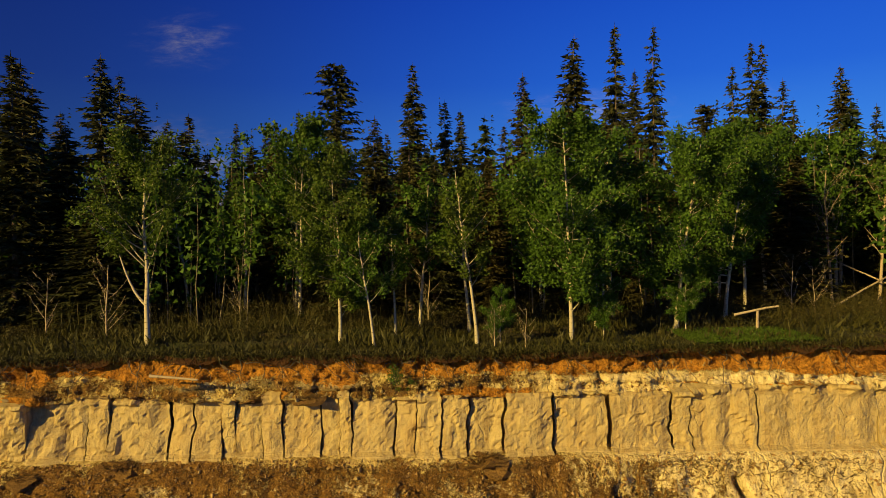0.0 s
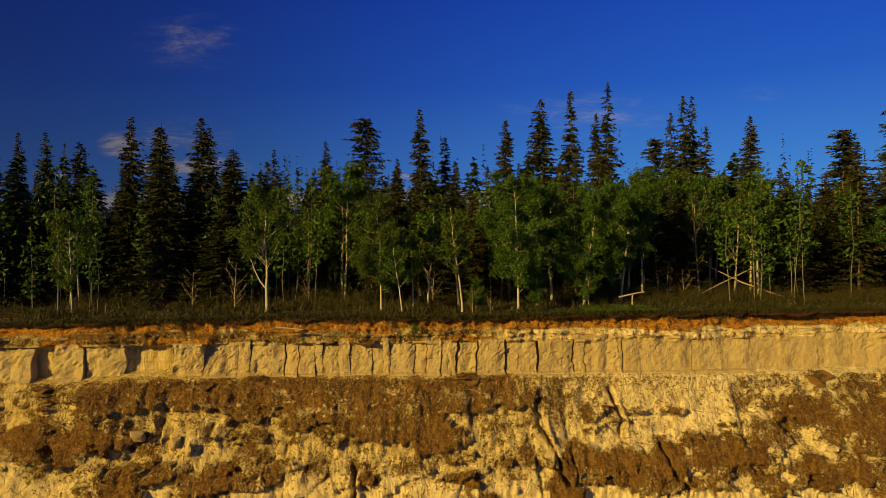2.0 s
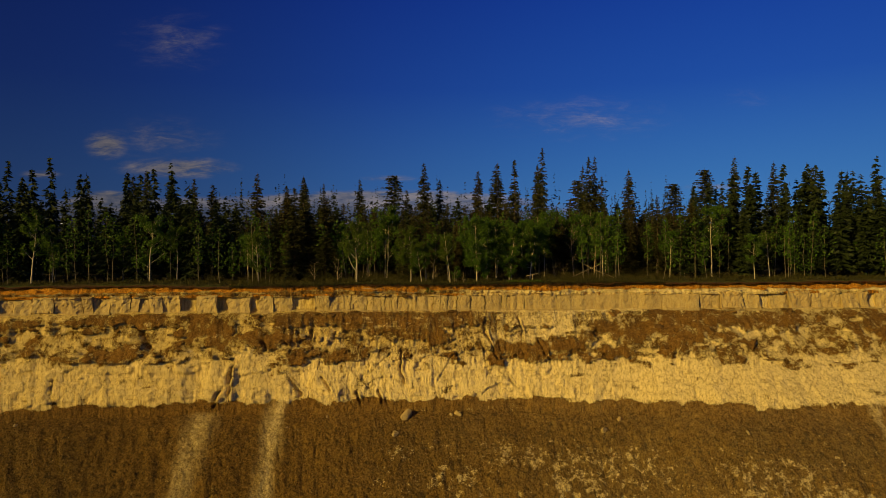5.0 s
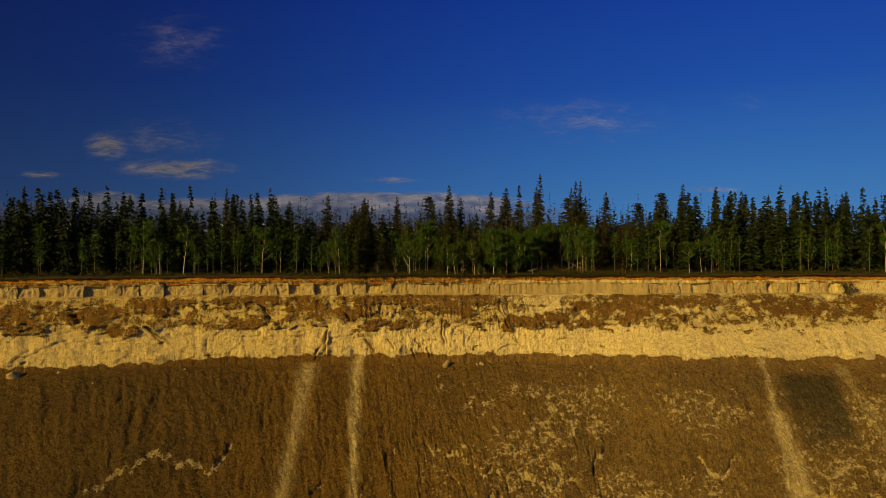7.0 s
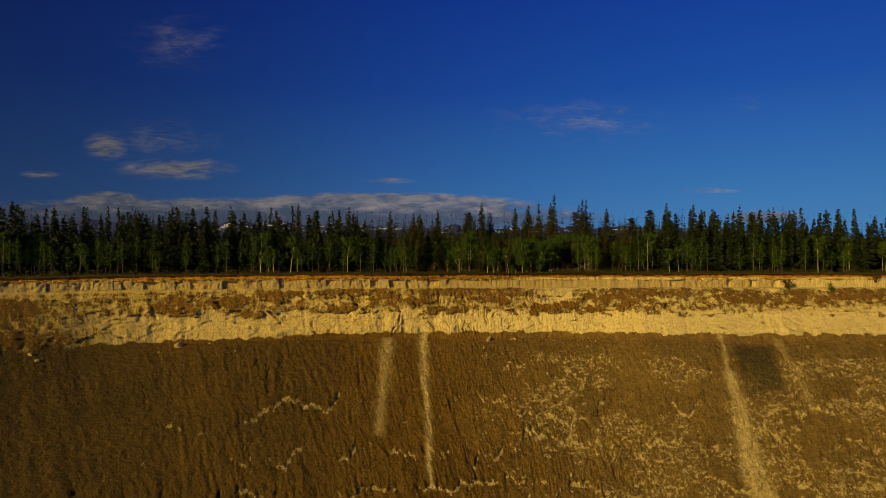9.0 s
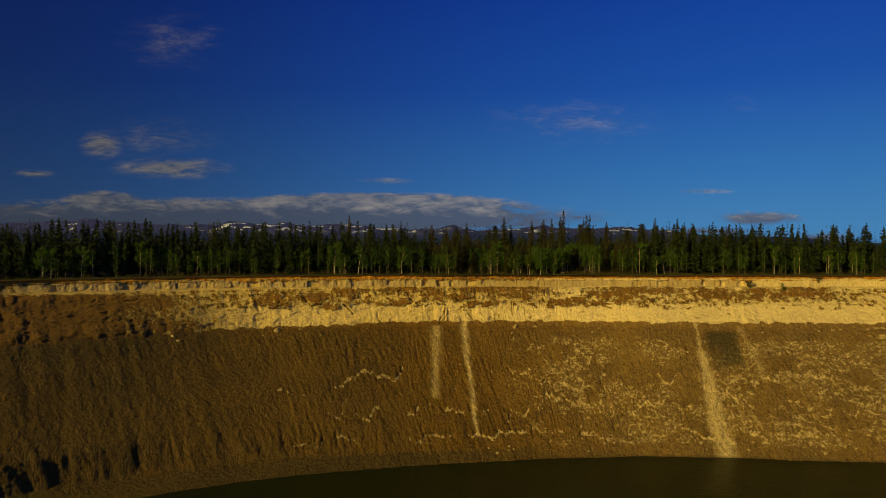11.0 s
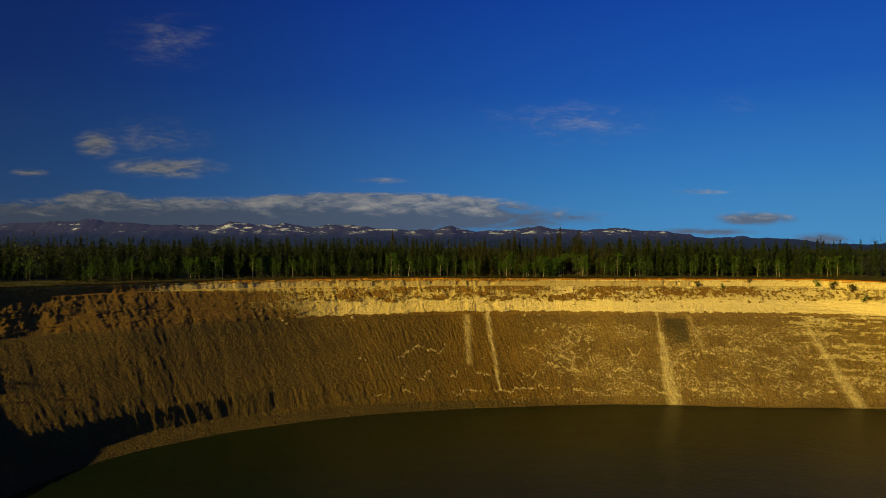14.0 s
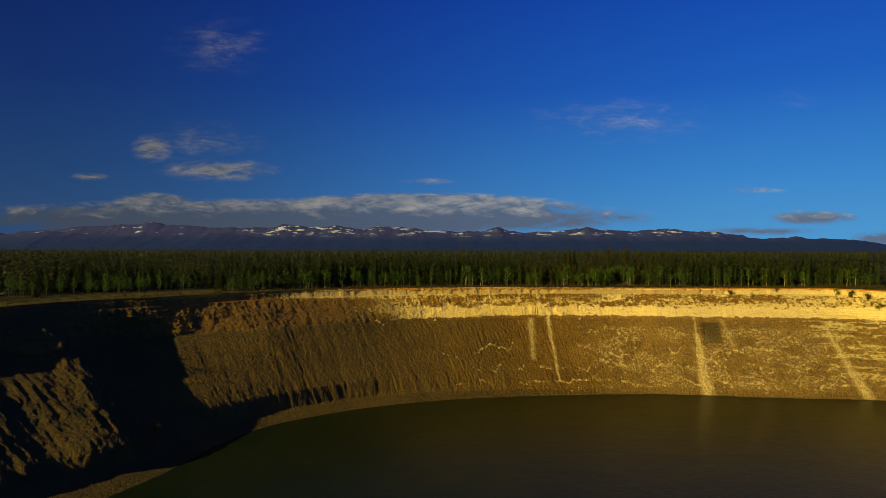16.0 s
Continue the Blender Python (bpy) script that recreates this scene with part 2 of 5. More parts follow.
def block_material():
    m, nd, b = material("clay_block", 0.95)
    at = nd.n("ShaderNodeNewGeometry").outputs["Position"]
    odd = nd.n("ShaderNodeObjectInfo").outputs["Random"]
    mid = nd.noise(at, 2.0, 5, 0.65)
    small = nd.noise(at, 14.0, 4, 0.7)
    run = nd.noise(nd.mapped(at, scale=(2.4, 2.4, 0.3)), 2.0, 6, 0.7)
    c = nd.mix(mid, (0.34, 0.268, 0.118), (0.52, 0.43, 0.215))
    c = nd.mix(nd.ramp(run, (0.46, 0.0), (0.70, 0.75)), c, (0.26, 0.17, 0.060))
    c = nd.mix(nd.math("MULTIPLY", odd, 0.3), c, (0.36, 0.26, 0.125))
    c = nd.mix(nd.ramp(nd.noise(at, 5.0, 7, 0.75), (0.54, 0.0), (0.66, 0.55)), c, (0.22, 0.135, 0.050))
    nd.put(b.inputs["Base Color"], nd.mix(1.0, c, (1.05, 1.0, 0.90), "MULTIPLY"))
    bent = nd.n("ShaderNodeVectorMath", {"operation": "ADD"}, i0=at, i1=nd.n("ShaderNodeVectorMath", {"operation": "SCALE"}, i0=nd.n("ShaderNodeTexNoise", Vector=at, Scale=1.3, Detail=4.0).outputs[1], Scale=0.9).outputs[0]).outputs[0]
    rift = nd.ramp(nd.n("ShaderNodeTexVoronoi", {"feature": "DISTANCE_TO_EDGE"}, Vector=nd.mapped(bent, scale=(1, 1, 0.6)), Scale=1.25).outputs[0], (0.0, 0.0), (0.03, 1.0))
    rough = nd.math("ADD", nd.math("MULTIPLY", small, 0.45), nd.math("ADD", nd.math("MULTIPLY", run, 0.55), nd.math("MULTIPLY", mid, 0.8)))
    bump(nd, b, nd.math("ADD", rough, nd.math("MULTIPLY", nd.math("MULTIPLY", rift, nd.ramp(nd.noise(at, 0.8, 3), (0.50, 0.0), (0.62, 1.0))), 0.22)), 1.0, 0.10)
    return m


BLOCK = block_material()


def turf_material():
    m, nd, b = material("turf", 1.0)
    at = nd.n("ShaderNodeTexCoord").outputs["Object"]
    big, mid, small = nd.noise(at, 0.22, 4, 0.6), nd.noise(at, 1.3, 5, 0.65), nd.noise(at, 9.0, 4, 0.7)
    c = nd.mix(mid, (0.030, 0.038, 0.007), (0.072, 0.080, 0.016))
    c = nd.mix(nd.ramp(big, (0.42, 0.0), (0.62, 0.85)), c, (0.070, 0.042, 0.014))
    c = nd.mix(nd.ramp(small, (0.5, 0.0), (0.75, 0.6)), c, (0.030, 0.026, 0.010))
    flatness = nd.n("ShaderNodeSeparateXYZ", Vector=nd.n("ShaderNodeNewGeometry").outputs["Normal"]).outputs[2]
    c = nd.mix(nd.ramp(nd.math("ADD", flatness, nd.math("MULTIPLY", small, 0.3)), (0.80, 1.0), (1.0, 0.0)), c, (0.060, 0.026, 0.008))
    nd.put(b.inputs["Base Color"], c)
    bump(nd, b, nd.math("ADD", mid, small), 1.0, 0.2)
    return m


TURF = turf_material()


def leaf_material(name, dark, light, through=0.35, warm=(0.12, 0.085, 0.02)):
    m, nd, b = material(name, 0.6)
    isle = nd.n("ShaderNodeNewGeometry").outputs["Random Per Island"]
    odd = nd.n("ShaderNodeObjectInfo").outputs["Random"]
    c = nd.mix(isle, dark, light)
    c = nd.mix(nd.ramp(odd, (0.45, 0.0), (1.0, 0.5)), c, warm)
    nd.put(b.inputs["Base Color"], c)
    thin = nd.n("ShaderNodeBsdfTranslucent", Color=nd.mix(0.5, c, light))
    both = nd.n("ShaderNodeMixShader", i0=through, i1=b.outputs[0], i2=thin.outputs[0])
    nd.t.nodes.remove([x for x in nd.t.nodes if x.type == "OUTPUT_MATERIAL"][0])
    nd.n("ShaderNodeOutputMaterial", Surface=both.outputs[0])
    return m


NEEDLES = leaf_material("needles", (0.014, 0.018, 0.004), (0.060, 0.060, 0.014), 0.10, (0.060, 0.042, 0.009))
LEAVES = leaf_material("aspen_leaves", (0.026, 0.062, 0.005), (0.090, 0.168, 0.012), 0.33, (0.080, 0.086, 0.007))
BUSH = leaf_material("bush_leaves", (0.020, 0.024, 0.005), (0.090, 0.076, 0.015), 0.25, (0.07, 0.045, 0.012))
GRASS = leaf_material("grass_blades", (0.014, 0.020, 0.003), (0.064, 0.062, 0.010), 0.2, (0.06, 0.036, 0.010))
DRY_GRASS = leaf_material("dry_grass", (0.060, 0.034, 0.010), (0.20, 0.125, 0.042), 0.2, (0.16, 0.09, 0.03))
# darkened copy of the needles: self-shadow painted into the far crowns' colour
SHADED_NEEDLES = leaf_material("shaded_needles", (0.006, 0.010, 0.002), (0.016, 0.021, 0.004), 0.0, (0.018, 0.018, 0.004))
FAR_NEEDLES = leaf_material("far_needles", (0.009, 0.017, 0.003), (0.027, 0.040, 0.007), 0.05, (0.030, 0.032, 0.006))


def bark_material(name, pale, dark, bands):
    m, nd, b = material(name, 0.85)
    at = nd.n("ShaderNodeTexCoord").outputs["Object"]
    marks = nd.noise(nd.mapped(at, scale=(3, 3, bands)), 2.0, 4, 0.7)
    c = nd.mix(nd.ramp(marks, (0.54, 0.0), (0.66, 1.0)), pale, dark)
    nd.put(b.inputs["Base Color"], c)
    bump(nd, b, marks, 0.4, 0.02)
    return m


ASPEN_BARK = bark_material("aspen_bark", (0.43, 0.37, 0.25), (0.09, 0.065, 0.04), 9)
THIN_BARK = bark_material("thin_bark", (0.19, 0.16, 0.10), (0.06, 0.045, 0.03), 5)
SPRUCE_BARK = bark_material("spruce_bark", (0.12, 0.085, 0.055), (0.05, 0.035, 0.025), 4)
DEAD_WOOD = bark_material("dead_wood", (0.36, 0.28, 0.18), (0.11, 0.08, 0.05), 2)


def water_material():
    m, nd, b = material("river_water", 0.28)
    at = nd.n("ShaderNodeTexCoord").outputs["Object"]
    c = nd.mix(nd.noise(at, 0.02, 3), (0.005, 0.010, 0.003), (0.010, 0.018, 0.005))
    nd.put(b.inputs["Base Color"], c)
    b.inputs["Specular IOR Level"].default_value = 0.09
    ripple = nd.math("ADD", nd.noise(nd.mapped(at, scale=(1, 2.2, 1)), 0.9, 4, 0.6), nd.math("MULTIPLY", nd.noise(at, 0.12, 3), 2.0))
    bump(nd, b, ripple, 0.5, 0.16)
    return m


WATER = water_material()


def canopy_material():
    m, nd, b = material("forest_roof", 1.0)
    at = nd.n("ShaderNodeTexCoord").outputs["Object"]
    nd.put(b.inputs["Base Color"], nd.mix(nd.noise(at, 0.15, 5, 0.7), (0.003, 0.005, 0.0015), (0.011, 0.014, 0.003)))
    return m


CANOPY = canopy_material()


def hazed_mountain_material():
    m, nd, b = material("mountain", 1.0)
    at = nd.n("ShaderNodeTexCoord").outputs["Object"]
    z = nd.n("ShaderNodeSeparateXYZ", Vector=at).outputs[2]
    up = nd.n("ShaderNodeSeparateXYZ", Vector=nd.n("ShaderNodeNewGeometry").outputs["Normal"]).outputs[2]
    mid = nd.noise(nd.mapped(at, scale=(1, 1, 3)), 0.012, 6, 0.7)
    # distance haze painted in: bare slopes, woods and snow all get bluish base colours
    hazed_rock = nd.mix(mid, (0.012, 0.024, 0.16), (0.040, 0.046, 0.20))
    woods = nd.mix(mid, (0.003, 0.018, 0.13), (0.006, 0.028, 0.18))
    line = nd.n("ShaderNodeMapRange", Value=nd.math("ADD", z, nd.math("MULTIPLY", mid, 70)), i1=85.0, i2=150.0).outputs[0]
    c = nd.mix(line, woods, hazed_rock)
    patch = nd.noise(nd.mapped(at, scale=(0.55, 0.55, 2.6)), 0.020, 8, 0.72)
    easting = nd.n("ShaderNodeSeparateXYZ", Vector=at).outputs[0]
    gain = nd.n("ShaderNodeMapRange", {"interpolation_type": "SMOOTHSTEP"}, Value=easting, i1=-1700.0, i2=-1100.0, i3=-0.07, i4=-0.014).outputs[0]
    snow = nd.math("MULTIPLY", nd.ramp(nd.math("ADD", patch, gain), (0.53, 0.0), (0.57, 1.0)), nd.math("MULTIPLY", nd.n("ShaderNodeMapRange", Value=z, i1=88.0, i2=118.0).outputs[0], nd.ramp(nd.noise(nd.mapped(at, scale=(1, 0, 0)), 0.0032, 2, 0.5), (0.40, 0.0), (0.47, 1.0))))
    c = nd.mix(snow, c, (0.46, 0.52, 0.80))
    nd.put(b.inputs["Base Color"], c)
    return m


HAZED_MOUNTAIN = hazed_mountain_material()


# ---- shape helpers ----
def hashed(ix, iy, seed):
    h = ix.astype(np.int32).view(np.uint32) * np.uint32(374761393) + iy.astype(np.int32).view(np.uint32) * np.uint32(668265263) + np.uint32(seed * 974634777 & 0xFFFFFFFF)
    h = (h ^ (h >> np.uint32(13))) * np.uint32(1274126177)
    return h ^ (h >> np.uint32(16))


def lattice(ix, iy, seed):
    return (hashed(ix, iy, seed) & np.uint32(0xFFFFFF)) / np.float32(0xFFFFFF)


def smooth_noise(x, y, seed=0):
    """Value noise from 0 to 1 over arrays."""
    x, y = np.broadcast_arrays(np.asarray(x, np.float32), np.asarray(y, np.float32))
    ix, iy = np.floor(x), np.floor(y)
    fx, fy = x - ix, y - iy
    fx, fy = fx * fx * (3 - 2 * fx), fy * fy * (3 - 2 * fy)
    a, b = lattice(ix, iy, seed), lattice(ix + 1, iy, seed)
    c, d = lattice(ix, iy + 1, seed), lattice(ix + 1, iy + 1, seed)
    return (a * (1 - fx) + b * fx) * (1 - fy) + (c * (1 - fx) + d * fx) * fy


def fbm(x, y, octaves=4, seed=0, gain=0.5):
    total, amp, norm = 0.0, 1.0, 0.0
    for o in range(octaves):
        total = total + amp * smooth_noise(x * 2.03 ** o + 17.3 * o, y * 2.03 ** o - 9.1 * o, seed + o)
        norm += amp
        amp *= gain
    return total / norm


def ridged(x, y, octaves=3, seed=0):
    total, amp, norm = 0.0, 1.0, 0.0
    for o in range(octaves):
        total = total + amp * (1 - np.abs(2 * smooth_noise(x * 2.1 ** o + 5.7 * o, y * 2.1 ** o + 3.3 * o, seed + o) - 1))
        norm += amp
        amp *= 0.5
    return total / norm


def step(v, a, b):
    t = np.clip((v - a) / (b - a), 0, 1)
    return t * t * (3 - 2 * t)


def mesh_of(name, verts, faces, mat, smooth=False):
    """A mesh from arrays of vertices and of faces of one size."""
    verts, faces = np.asarray(verts, np.float32), np.asarray(faces, np.int32)
    me = bpy.data.meshes.new(name)
    k = faces.shape[1]
    me.vertices.add(len(verts)), me.loops.add(faces.size), me.polygons.add(len(faces))
    me.vertices.foreach_set("co", verts.ravel())
    me.loops.foreach_set("vertex_index", faces.ravel())
    me.polygons.foreach_set("loop_start", np.arange(0, faces.size, k, dtype=np.int32))
    me.polygons.foreach_set("use_smooth", np.full(len(faces), smooth))
    me.update(calc_edges=True)
    if mat:
        me.materials.append(mat)
    return me


def grid_faces(rows, cols):
    i = np.arange((rows - 1) * (cols - 1))
    a = i // (cols - 1) * cols + i % (cols - 1)
    return np.stack([a, a + 1, a + cols + 1, a + cols], 1)


def part(name, me, parent, label=""):
    ob = new(name, me)
    ob.parent = parent
    if label:
        tagged(ob, label)
    return ob


# ---- the bank: rim above and shore below, from the near headland round the bay ----
WATER_Z, DEEP = -38.5, 38.9
RIM = [(-320, -262), (-240, -180), (-190, -117), (-171, -71), (-152, -48), (-134, -25), (-112, -3), (-86, 11), (-58, 18), (-30, 21.7), (0, 22.0), (32, 21.8),
       (70, 21.5), (101, 19.5), (116, 7), (132, -8), (175, -25), (280, -60)]
SHORE = [(-250, -290), (-175, -200), (-137, -142), (-124, -112), (-120, -88), (-110, -63), (-90, -43), (-66, -29), (-42, -21), (-18, -16), (5, -13.5), (30, -13),
         (64, -17.5), (96, -20), (116, -24), (140, -34), (180, -58), (290, -100)]


def spline(points, u):
    p = np.array([points[0], *points, points[-1]], float)
    i = np.clip(np.floor(u).astype(int), 0, len(points) - 2)
    t = (u - i)[:, None]
    a, b, c, d = p[i], p[i + 1], p[i + 2], p[i + 3]
    return 0.5 * (2 * b + (c - a) * t + (2 * a - 5 * b + 4 * c - d) * t ** 2 + (3 * b - a - 3 * c + d) * t ** 3)


dense_u = np.linspace(0, len(RIM) - 1, 12000)
dense_rim = spline(RIM, dense_u)
dense_s = np.concatenate([[0], np.cumsum(np.linalg.norm(np.diff(dense_rim, axis=0), axis=1))])
dense_s -= np.interp(10.0, dense_u, dense_s)          # s = 0 where the rim is straight ahead


def along(near, mid, far):
    """Steps along the rim: fine where the camera starts, coarse far off."""
    out, s = [], dense_s[0]
    while s < dense_s[-1]:
        out.append(s)
        a = abs(s - 1)
        s += near if a < 17 else mid if a < 40 else mid * 1.5 if a < 75 else far if -255 < s < 122 else far * 4
    return np.array(out)


def frame_at(s):
    """Rim point, shore point and the level way out from the bank, at s."""
    u = np.interp(s, dense_s, dense_u)
    r, f = spline(RIM, u), spline(SHORE, u)
    du = 0.02
    tang = spline(RIM, np.minimum(u + du, len(RIM) - 1.0)) - spline(RIM, np.maximum(u - du, 0))
    tang /= np.linalg.norm(tang, axis=1)[:, None]
    return r, f, np.stack([tang[:, 1], -tang[:, 0]], 1)


PROFILE_T = [0, 0.6, 0.7, 1.15, 1.25, 2.70, 2.95, 6.4, 8.0, 12.8, 13.6, 36.8, DEEP]
PROFILE_C = [0, 0.003, 0.008, 0.012, 0.015, 0.019, 0.034, 0.088, 0.100, 0.140, 0.180, 0.930, 1.02]
PROFILE_R = [0, 0.003, 0.008, 0.012, 0.015, 0.024, 0.045, 0.150, 0.190, 0.310, 0.345, 0.945, 1.02]
PROFILE_L = [0, 0.003, 0.008, 0.012, 0.015, 0.030, 0.055, 0.170, 0.225, 0.370, 0.395, 0.945, 1.02]
CRACKS = [-9.5, -8.85, -7.1, -6.4, -5.6, -5.2, -4.4, -3.8, -2.65, -2.1, -1.75, -0.45, 0.15, 0.9, 1.75, 2.8, 4.25, 5.9, 7.7, 8.25, 10.2]
BAND_TOP, BAND_FOOT = 1.20, 2.70


def cells(x, y, seed):
    """Scattered cells: the distance to a cell's edge, and a number from 0 to 1 for each cell."""
    ix, iy = np.floor(x), np.floor(y)
    d1, d2, who = np.full(x.shape, 9.0), np.full(x.shape, 9.0), np.zeros(x.shape)
    for dx in (-1, 0, 1):
        for dy in (-1, 0, 1):
            cx, cy = ix + dx, iy + dy
            d = np.hypot(cx + 0.15 + 0.7 * lattice(cx, cy, seed) - x, cy + 0.15 + 0.7 * lattice(cx, cy, seed + 1) - y)
            near = d < d1
            d2 = np.where(near, d1, np.minimum(d2, d))
            who = np.where(near, lattice(cx, cy, seed + 2), who)
            d1 = np.where(near, d, d1)
    return d2 - d1, who


def facets(x, y, seed, where):
    """Flat tilted facets, as broken clay shows: about -0.5 to 0.5, and 0 outside where."""
    every = np.zeros(x.shape)
    x, y = x[where].astype(np.float32), y[where].astype(np.float32)
    ix, iy = np.floor(x), np.floor(y)
    d1, out = np.full(x.shape, 9.0, np.float32), np.zeros(x.shape, np.float32)
    for dx in (-1, 0, 1):
        for dy in (-1, 0, 1):
            h = hashed(ix + dx, iy + dy, seed)
            u = [(h >> np.uint32(k) & np.uint32(63)).astype(np.float32) / 63 for k in (0, 6, 12, 18, 24)]
            ox, oy = x - (ix + dx + 0.1 + 0.8 * u[0]), y - (iy + dy + 0.1 + 0.8 * u[1])
            d = ox * ox + oy * oy
            near = d < d1
            out = np.where(near, 0.5 * (u[2] - 0.5) + 1.1 * (u[3] - 0.5) * ox + 1.1 * (u[4] - 0.5) * oy, out)
            d1 = np.where(near, d, d1)
    every[where] = out
    return every


def band_foot(s):
    """How far below the rim the jointed band ends."""
    return BAND_FOOT + 0.8 * (fbm(s * 0.22, 1.7, 3, 155) - 0.5) * step(np.abs(s), 9, 18)


def jointed(s, t):
    """Where the band stands back behind its blocks: 0 to 1."""
    return step(t, BAND_TOP - 0.04, BAND_TOP + 0.12) * (1 - step(t, band_foot(s), band_foot(s) + 0.12)) * (s > -116) * (s < 60)


# dark clefts in the pale face: from s, t down to s, t, how deep and wide
CLEFTS = [(-58.9, 5.2, -57.9, 6.8, 1.0, 0.40), (-48.4, 7.2, -45.9, 10.7, 1.3, 0.42), (-32.1, 4.2, -30.5, 7.0, 1.2, 0.36), (-21.9, 8.2, -22.3, 12.6, 1.1, 0.28),
          (-3.6, 7.0, -3.7, 10.9, 0.9, 0.17), (9.3, 3.5, 9.5, 6.1, 0.8, 0.14), (5.5, 4.4, 6.2, 6.5, 0.7, 0.20), (-6.4, 11.2, -5.8, 13.0, 0.8, 0.22), (-8.7, 11.4, -8.4, 13.0, 0.8, 0.22),
          (-12.7, 9.8, -11.2, 11.6, 0.7, 0.20), (-15.8, 9.8, -14.6, 12.2, 0.8, 0.22), (-23.0, 11.0, -23.8, 13.2, 0.8, 0.24), (-71.0, 6.0, -70.0, 9.0, 0.9, 0.45),
          (58.0, 8.6, 61.0, 10.2, 0.8, 0.30), (8.0, 10.0, 9.0, 11.6, 0.6, 0.16), (26.0, 9.4, 26.8, 12.0, 0.5, 0.16), (-40.2, 9.5, -39.4, 12.6, 0.8, 0.26),
          (6.1, 6.4, 6.9, 8.3, 0.6, 0.16), (11.3, 6.0, 12.7, 9.0, 0.4, 0.16), (6.0, 4.8, 6.1, 6.0, 0.5, 0.14), (-18.8, 5.5, -18.6, 7.2, 1.0, 0.42), (-13.5, 4.7, -13.3, 6.2, 0.9, 0.36),
          (-10.7, 5.0, -10.8, 6.1, 0.7, 0.24), (-16.6, 5.7, -16.0, 6.5, 0.7, 0.24)]


def bank_shift(s, t):
    """How far the bank stands out at s along and t below the rim."""
    fine = 0.10 * (fbm(s * 2.4, t * 3.0, 4, 9) - 0.5) + 0.06 * (fbm(s * 7.0, t * 7.0, 2, 10) - 0.5)
    out = 0.55 * (fbm(s * 0.10, t * 0.05, 3, 8) - 0.5) + fine
    # crumbling soil under the turf, and thin ledges
    gap, who = cells(s * 1.7 + 0.5 * fbm(s * 1.1, t, 3, 33), t * 1.6, 34)
    top = 1 - step(t, 1.15, 1.3)
    out += top * (0.50 * (fbm(s * 0.9, t * 1.3, 4, 3) - 0.5) + 0.10 * (who - 0.5) * step(t, 0.1, 0.3) - 0.14 * (1 - step(gap, 0.0, 0.10)) * step(t, 0.15, 0.4) * (fbm(s * 0.5, t * 0.5, 2, 37) > 0.5)
                  + 0.22 * (fbm(s * 2.2, t * 1.2, 4, 38) - 0.5) + 0.26 * facets(s * 3.0 + 0.6 * fbm(s * 2.0, t * 2.0, 3, 39), t * 2.6, 40, top > 0) * step(t, 0.05, 0.2))
    beds = fbm(s * 0.15, t * 3.2, 3, 31) * 4
    out += step(t, 0.45, 0.6) * top * 0.36 * (np.floor(beds) + step(beds % 1, 0.0, 0.3) - beds)
    # the jointed band stands back behind its blocks
    out -= 0.60 * jointed(s, t)
    # slope wash below the band
    wash = step(t, 2.9, 3.2) * (1 - step(t, 6.0, 7.2)) * (1 - 0.7 * step(s, 6, 10) * (1 - step(s, 14, 17)))
    out += wash * (0.9 * (fbm(s * 0.40, t * 0.30, 4, 14) - 0.45) + 0.50 * (fbm(s * 1.7, t * 0.8, 4, 15) - 0.5) + 0.42 * (fbm(s * 3.0, t * 0.7, 4, 16) - 0.5))
    out += 0.42 * (step(brown_field(s, t), 0.44, 0.54) - 0.5) * step(t, 3.0, 3.6) * (1 - step(t, 9.0, 10.5))
    # broken clay buttresses: upright slabs, some fallen, with slots between
    cliff = step(t, 5.6 + 1.2 * fbm(s * 0.2, 7.0, 2, 43), 6.4 + 1.2 * fbm(s * 0.2, 7.0, 2, 43)) * (1 - step(t, 11.4, 12.4))
    wx = s + 1.0 * (fbm(s * 0.5, t * 0.5, 4, 44) - 0.5)
    wy = t + 1.2 * (fbm(s * 0.45, t * 0.5, 4, 45) - 0.5)
    gap = cells(wx * 0.42, wy * 0.24, 46)[0]
    calm = 1 - 0.62 * step(s, 6, 16) * (1 - 0.5 * step(s, 60, 90))
    out += cliff * (0.9 * (fbm(wx * 0.14, t * 0.10, 3, 20) - 0.5) + calm * (0.34 * facets(wx * 0.40, wy * 0.22, 46, cliff > 0) + 0.20 * facets(wx * 1.0, wy * 0.55, 48, cliff > 0)) + 0.07 * facets(wx * 2.3, wy * 1.5, 41, cliff > 0))
    broken = step(fbm(s * 0.11, t * 0.2, 3, 47), 0.50, 0.62) * calm
    out -= cliff * 0.40 * broken * (1 - step(gap, 0.0, 0.030))
    shelf = fbm(s * 0.20, t * 0.60, 5, 22) * 4
    out += cliff * (0.25 + 0.75 * calm) * 0.36 * (np.floor(shelf) + step(shelf % 1, 0.0, 0.12) - shelf)
    out += cliff * (0.10 * (ridged(wx * 1.5, t * 0.12, 3, 21) - 0.6) + 0.12 * calm * (fbm(wx * 3.0, t * 0.6, 4, 23) - 0.5))
    for s0, t0, s1, t1, deep, wide in CLEFTS:
        f = (t + 0.08 * (t - 3) - t0) / (t1 - t0)
        off = s - s0 - (s1 - s0) * f - 1.1 * (fbm(t * 0.8, s0, 4, 56) - 0.5)
        wide = 0.55 * wide * (0.5 + 1.2 * fbm(t * 1.1, s0 + 3, 2, 87))
        hole = np.exp(-(off / wide) ** 2) - 0.25 * np.exp(-((off - 2.2 * wide) / (1.3 * wide)) ** 2)
